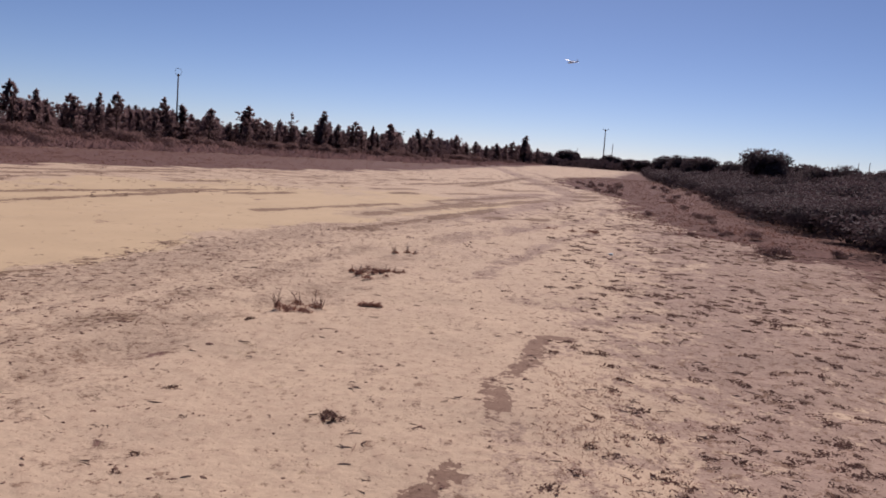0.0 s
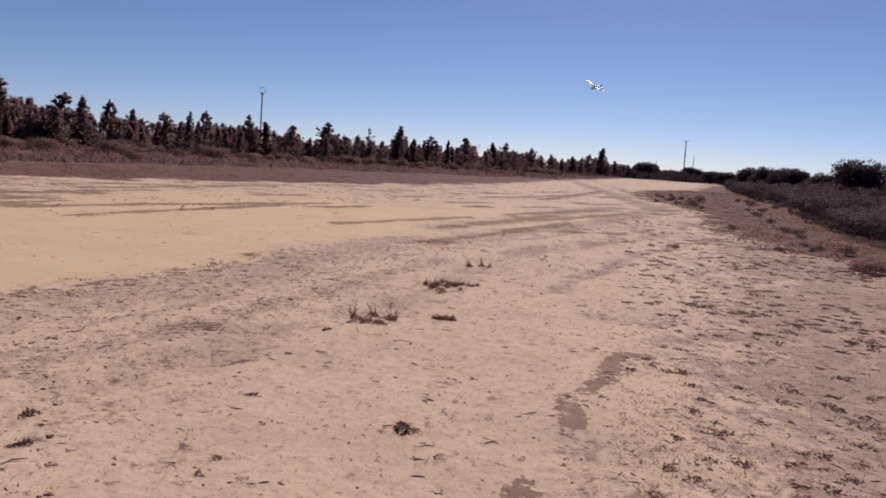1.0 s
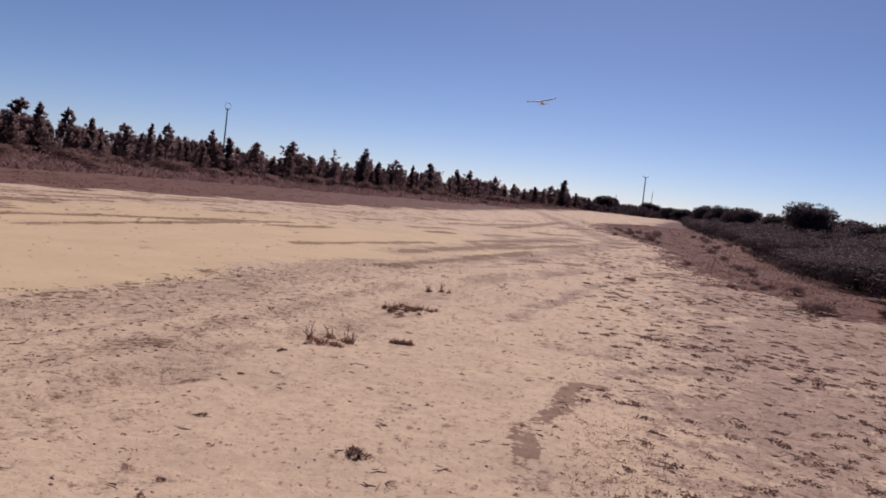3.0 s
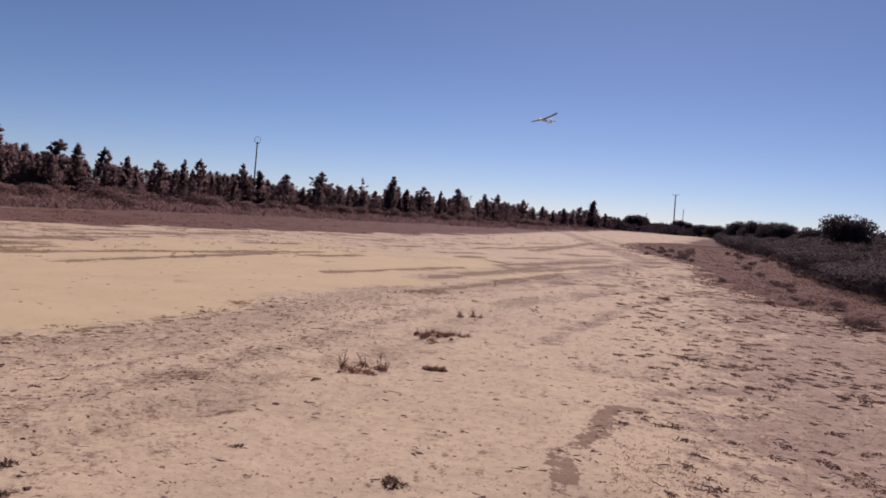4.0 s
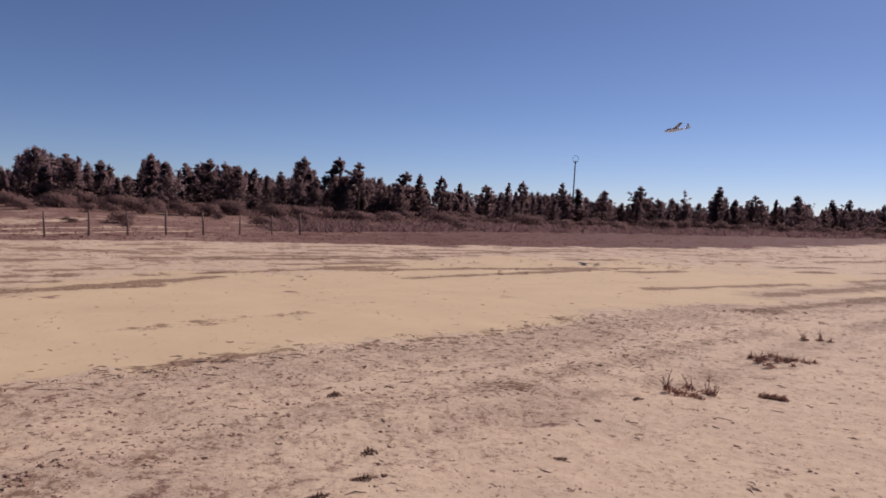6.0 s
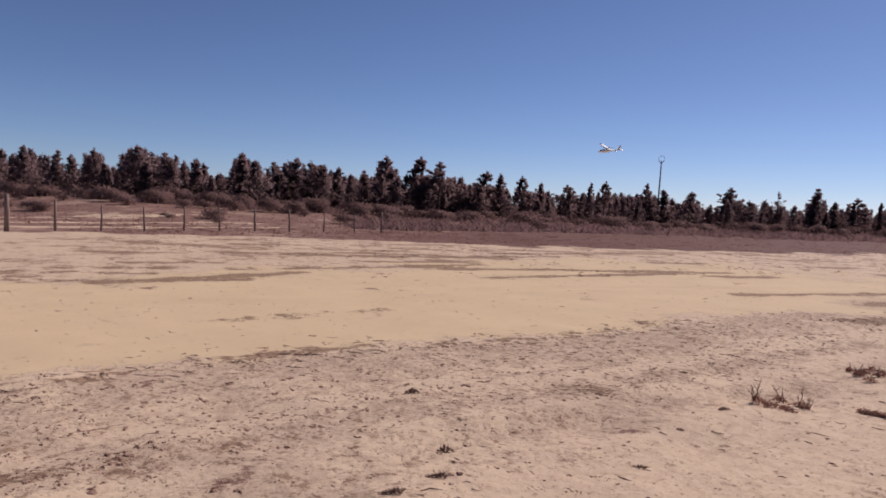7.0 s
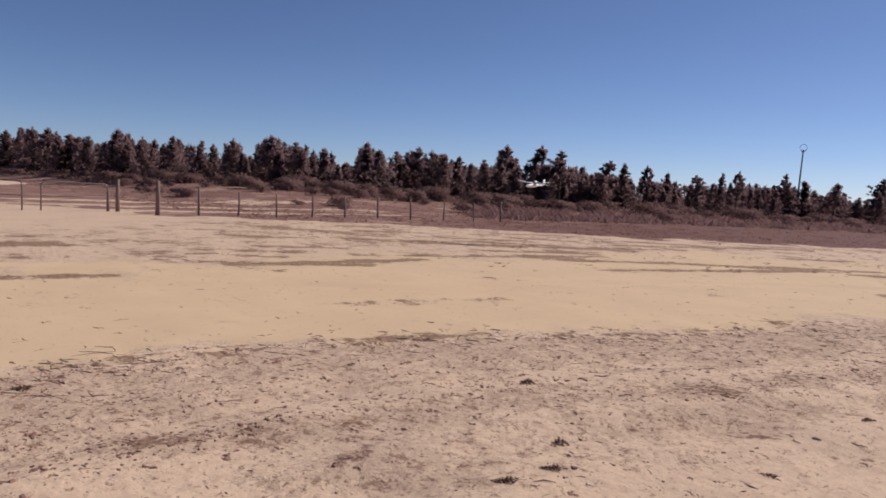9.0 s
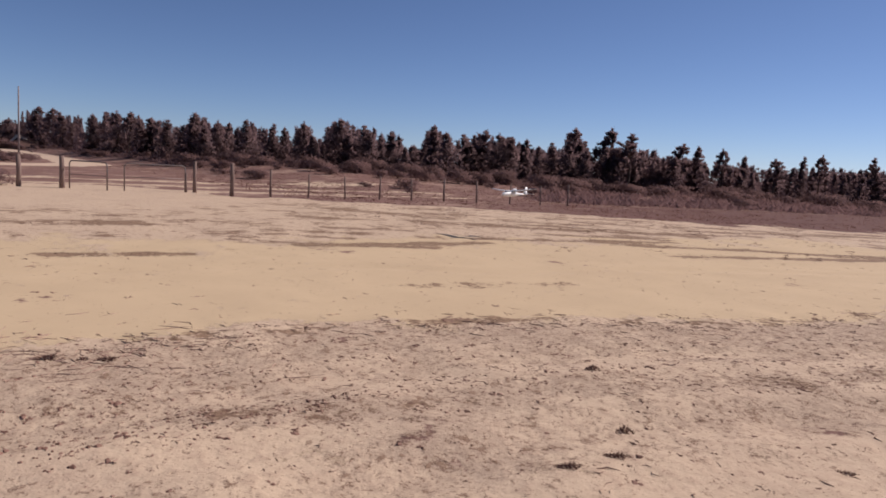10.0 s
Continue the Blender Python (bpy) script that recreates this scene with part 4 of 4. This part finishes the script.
def white_scrap(x, y):
    """A bleached stone lying on the sand."""
    bm = bmesh.new()
    bmesh.ops.create_icosphere(bm, subdivisions=2, radius=0.04)
    for v in bm.verts:
        v.co = Vector((v.co.x * 1.3, v.co.y, v.co.z * 0.6)) * (0.85 + 0.3 * noise.noise(v.co * 40))
    me = bpy.data.meshes.new("stone")
    bm.to_mesh(me)
    bm.free()
    me.materials.append(FOAM)
    ob = tagged(new("stone", me), "small bleached white stone on the sand", "stone")
    ob.location = (x, y, height(x, y) + 0.015)


white_scrap(2.95, 12.0)
dry_shrub(-1.37, 6.45, [(-0.19, 0.10, 0.05), (0.16, 0.16, 0.07), (0.20, 0.08, 0.05), (-0.03, 0.22, 0.06)], 13, 0.20, 91)
dry_shrub(-1.37, 6.33, [(-0.09, 0.03, 0.08), (0.01, 0.0, 0.10), (0.11, -0.03, 0.07)], 3, 0.05, 95)
rng_ = random.Random(92)
dry_shrub(-0.80, 8.45, [(rng_.uniform(-0.34, 0.34), rng_.uniform(-0.28, 0.34), rng_.uniform(0.03, 0.065)) for _ in range(15)], 24, 0.11, 92)
dry_shrub(-0.57, 10.5, [(-0.16, 0.0, 0.05), (0.02, 0.1, 0.05), (0.15, -0.05, 0.06)], 10, 0.16, 93)
dry_shrub(2.9, 15.6, [(rng_.uniform(-0.6, 0.6), rng_.uniform(-0.2, 0.2), rng_.uniform(0.06, 0.11)) for _ in range(9)], 12, 0.13, 94)
dry_shrub(-0.71, 6.80, [(-0.06, 0.0, 0.05), (0.03, 0.01, 0.06), (0.1, -0.01, 0.04)], 2, 0.03, 96)

# ---- fence and gate ----


def build_post(parent, x, y, tall, radius, lean, name="post", label=""):
    bm = bmesh.new()
    rng = random.Random(int(abs(x * 31 + y * 57)))
    top = Vector((math.sin(radians(lean)) * tall * 0.3, math.sin(radians(lean)) * tall, tall))
    tube(bm, [(0, 0, -0.2), top * 0.5 + Vector((rng.uniform(-0.02, 0.02), rng.uniform(-0.02, 0.02), 0)), top], [radius * 1.08, radius, radius * 0.9], 9)
    ob = part(name, bm, POST, parent, label)
    ob.location = (x, y, 0)
    return ob


def build_fence():
    fence = tagged(new("fence"), "row of weathered round timber fence posts", "fence")
    rng = random.Random(101)
    y = 9.35
    build_post(fence, -27.4, y, 1.32, 0.085, 0, label="stout dark end post")
    while y < 25:
        y += 1.72 + rng.uniform(-0.06, 0.06)
        build_post(fence, along(y, [(9, -27.5), (13, -27.7), (20, -27.2), (26, -25.4)]) + rng.uniform(-0.08, 0.08), y, rng.uniform(0.98, 1.15), rng.uniform(0.036, 0.05), rng.uniform(-3, 3))
    for yy, xx, tall, rad in ((8.5, -29.5, 1.3, 0.075), (8.15, -29.5, 0.8, 0.045)):
        build_post(fence, xx, yy, tall, rad, 0)
    y = 2.28
    while y > -8:
        build_post(fence, -30.7, y, 1.22, 0.085, 0)
        y -= 2.6


build_fence()


def gate_leaf(y0, y1, x0, x1, label):
    """A bent-tube hoop that serves as a gate leaf."""
    root = tagged(new("gate"), label, "gate", "gate leaves")
    a, b = Vector((x0, y0, 0)), Vector((x1, y1, 0))
    bm = bmesh.new()
    up, r = Vector((0, 0, 1.08)), 0.14
    d = (b - a).normalized()
    pts = [a - Vector((0, 0, 0.1)), a + up - Vector((0, 0, r))]
    for k in range(1, 5):
        t = radians(90 * k / 4)
        pts.append(a + up - Vector((0, 0, r)) + d * r * (1 - math.cos(t)) + Vector((0, 0, r * math.sin(t))))
    for k in range(0, 5):
        t = radians(90 * k / 4)
        pts.append(b + up - Vector((0, 0, r)) - d * r * (1 - math.sin(t)) + Vector((0, 0, r * math.cos(t))))
    pts.append(b - Vector((0, 0, 0.1)))
    tube(bm, pts, [0.027] * len(pts), 8)
    part("hoop", bm, TUBE, root)
    bm = bmesh.new()
    tube(bm, [a + Vector((0, 0, 0.55)), b + Vector((0, 0, 0.55))], [0.014, 0.014], 6)
    part("rail", bm, TUBE, root)


gate_leaf(3.98, 5.1, -30.5, -29.2, "bent steel tube gate leaf standing closed")
gate_leaf(5.75, 8.1, -29.4, -29.5, "bent steel tube gate leaf next to the opening")
gate_post = tagged(new("gate_post"), "thick dark timber gate post", "post")
build_post(gate_post, -30.4, 3.7, 1.25, 0.095, 0, "timber")

# ---- poles ----


def utility_pole(bearing, distance, top_angle, radius, kind, lean=0.0, label="tall wooden utility pole beyond the trees"):
    p = polar(bearing, distance)
    tall = EYE + distance * math.tan(radians(top_angle))
    root = tagged(new("utility_pole"), label, "utility pole", "poles in the distance")
    root.matrix_basis = pose(p.x, p.y, 0, 0, lean, -bearing)
    bm = bmesh.new()
    tube(bm, [(0, 0, -0.4), (0, 0, tall * 0.5), (0, 0, tall)], [radius * 1.15, radius, radius * 0.8], 10)
    part("shaft", bm, POLE, root)
    if kind == "ring":
        ring = bmesh.new()
        for k in range(2):
            pts = [(math.cos(a) * 0.46, 0.25 * k - 0.12, tall + 0.28 + math.sin(a) * 0.5) for a in (2 * math.pi * i / 20 for i in range(21))]
            tube(ring, pts, [0.026] * 21, 6, False)
        part("ring_head", ring, POLE, root, "open round head")
        for s in (-1, 1):
            bm = bmesh.new()
            tube(bm, [(0, 0, tall - 0.5), (s * 0.4, 0, tall + 0.05)], [0.04, 0.04], 6)
            part("brace", bm, POLE, root)
    if kind == "arms":
        for s in (-1, 1):
            bm = bmesh.new()
            tube(bm, [(0, 0, tall - 0.35), (s * 0.8, 0, tall + 0.05)], [0.06, 0.05], 6)
            part("crossarm", bm, POLE, root)
            bm = bmesh.new()
            tube(bm, [(s * 0.76, 0, tall + 0.04), (s * 0.76, 0, tall + 0.3)], [0.045, 0.045], 6)
            part("insulator", bm, POLE, root)


utility_pole(-21.6, 112, 4.25, 0.12, "ring", 1.3, "tall pole with an open round head")
utility_pole(12.42, 185, 2.58, 0.15, "arms", -1.0)
utility_pole(-85.7, 120, 3.97, 0.12, "plain", 0.5, "tall dark pole beside the dirt track")
for b_, d_, e_ in ((13.06, 330, 1.47), (10.31, 380, 0.96), (30.36, 300, 1.25), (31.04, 310, 1.3)):
    utility_pole(b_, d_, e_, 0.15, "plain", 0.0, "faint far utility pole")

# ---- the model aircraft ----


def ellipse_ring(y, zc, w, h, n=14):
    return [(math.cos(a) * w, y, zc + math.sin(a) * h) for a in (2 * math.pi * k / n for k in range(n))]


def wing_section(x, y_front, chord, z, thick, sweep=0.0):
    prof = ((0.0, 0.0), (0.05, 0.45), (0.25, 1.0), (0.5, 0.85), (0.8, 0.35), (1.0, 0.03), (0.8, -0.05), (0.5, -0.15), (0.25, -0.25), (0.05, -0.25))
    return [(x, y_front - c * chord, z + t * thick) for c, t in prof]


def build_plane():
    root = tagged(new("model_aircraft"), "white foam radio-controlled glider with dark wing tips", "model aircraft")
    bm = bmesh.new()
    loft(bm, [ellipse_ring(y, z, w, h) for y, z, w, h in ((0.46, -0.015, 0.008, 0.008), (0.43, -0.01, 0.030, 0.032), (0.34, -0.003, 0.046, 0.052), (0.18, 0.005, 0.052, 0.066),
         (0.02, 0.012, 0.048, 0.068), (-0.10, 0.012, 0.034, 0.045), (-0.22, 0.010, 0.020, 0.026), (-0.50, 0.012, 0.014, 0.017))])
    part("fuselage", bm, FOAM, root)
    bm = bmesh.new()
    loft(bm, [ellipse_ring(y, z, w, h, 10) for y, z, w, h in ((0.38, 0.035, 0.010, 0.008), (0.32, 0.045, 0.030, 0.022), (0.22, 0.058, 0.034, 0.026), (0.14, 0.066, 0.020, 0.014))])
    part("canopy", bm, CANOPY, root, "dark smoked canopy")
    for s in (-1, 1):
        bm = bmesh.new()
        loft(bm, [wing_section(s * x, yf, c, z, t) for x, yf, c, z, t in ((0.0, 0.12, 0.20, 0.070, 0.024), (0.30, 0.12, 0.19, 0.085, 0.021), (0.61, 0.100, 0.155, 0.127, 0.0155))])
        wing = part("wing", bm, FOAM, root)
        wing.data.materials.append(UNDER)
        # wing faces that point down take the grey, the rest stay white
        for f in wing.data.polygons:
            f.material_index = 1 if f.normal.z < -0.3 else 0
        bm = bmesh.new()
        loft(bm, [wing_section(s * x, yf, c, z, t) for x, yf, c, z, t in ((0.611, 0.100, 0.155, 0.127, 0.016), (0.665, 0.09, 0.135, 0.136, 0.013), (0.70, 0.055, 0.07, 0.143, 0.006))])
        part("wing_tip", bm, TIP, wing, "dark wing tip")
        bm = bmesh.new()
        loft(bm, [[(s * x, y, z) for x, y, z in ring] for ring in (
            ((0.005, -0.40, 0.030), (0.005, -0.52, 0.030), (0.005, -0.52, 0.022), (0.005, -0.40, 0.020)),
            ((0.22, -0.44, 0.030), (0.22, -0.52, 0.030), (0.22, -0.52, 0.024), (0.22, -0.44, 0.022)))])
        part("tailplane", bm, FOAM, root)
    bm = bmesh.new()
    loft(bm, [((-0.006, -0.36, 0.02), (0.006, -0.36, 0.02), (0.005, -0.53, 0.02), (-0.005, -0.53, 0.02)),
              ((-0.006, -0.42, 0.10), (0.006, -0.42, 0.10), (0.004, -0.53, 0.10), (-0.004, -0.53, 0.10)),
              ((-0.004, -0.46, 0.20), (0.004, -0.46, 0.20), (0.003, -0.54, 0.20), (-0.003, -0.54, 0.20))])
    part("fin", bm, FOAM, root)
    bm = bmesh.new()
    loft(bm, [ellipse_ring(y, z, w, h, 10) for y, z, w, h in ((0.06, 0.115, 0.012, 0.012), (0.0, 0.122, 0.022, 0.022), (-0.08, 0.125, 0.022, 0.022), (-0.11, 0.125, 0.015, 0.015))])
    pod = part("motor_pod", bm, FOAM, root)
    bm = bmesh.new()
    loft(bm, [((-0.075, -0.115, 0.122), (-0.075, -0.122, 0.128), (-0.074, -0.124, 0.128), (-0.074, -0.117, 0.122)),
              ((0.0, -0.112, 0.115), (0.0, -0.122, 0.135), (0.0, -0.126, 0.135), (0.0, -0.116, 0.115)),
              ((0.075, -0.115, 0.128), (0.075, -0.122, 0.122), (0.074, -0.124, 0.122), (0.074, -0.117, 0.128))])
    part("propeller", bm, PROP, pod, "small dark folding propeller")
    return root


aircraft = build_plane()
# seconds, bearing, height angle, distance, heading, nose up, bank to the right
FLIGHT = [
    (0.0, 9.24, 7.60, 52.0, 125, -8, -10),
    (0.5, 6.79, 6.75, 47.5, 130, -14, -26),
    (1.0, 5.07, 6.32, 43.5, 135, -12, -30),
    (1.5, 3.46, 6.30, 40.0, 156, -4, -6),
    (2.0, 3.91, 6.74, 37.0, 164, 0, -2),
    (2.5, 4.12, 7.24, 34.8, 170, 2, 4),
    (2.7, 4.11, 7.42, 34.0, 168, 2, 6),
    (3.8, 1.06, 7.74, 30.6, 143, 3, 18),
    (4.0, 1.62, 7.82, 30.2, 140, 3, 13),
    (4.5, -1.14, 8.66, 29.2, 135, 2, 12),
    (5.0, -4.66, 8.90, 28.6, 127, 0, 8),
    (5.5, -8.75, 8.08, 28.3, 119, -1, 5),
    (6.0, -13.83, 6.74, 28.2, 122, -8, 4),
    (6.2, -16.10, 6.42, 28.2, 125, -8, 2),
    (7.3, -28.90, 4.26, 28.6, 148, -6, -26),
    (7.5, -30.95, 3.82, 28.4, 153, -5, -31),
    (8.0, -35.35, 3.40, 26.4, 168, -6, -31),
    (8.5, -38.25, 2.30, 23.8, 178, -5, -14),
    (9.0, -41.22, 0.67, 21.8, 186, -2, -2),
    (9.5, -44.46, -0.82, 19.8, 188, 0, 0),
    (10.0, -48.30, -1.80, 17.1, 190, 1, 3),
]


def flight_row(t, bearing, angle, distance, heading, nose, bank):
    p = polar(bearing, distance, EYE + distance * math.tan(radians(angle)))
    return t, Matrix.Translation(p) @ pose(0, 0, 0, 0, 0, heading) @ pose(0, 0, 0, nose) @ pose(0, 0, 0, 0, bank)


def motions():
    walk(aircraft, [flight_row(*row) for row in FLIGHT])


motions()
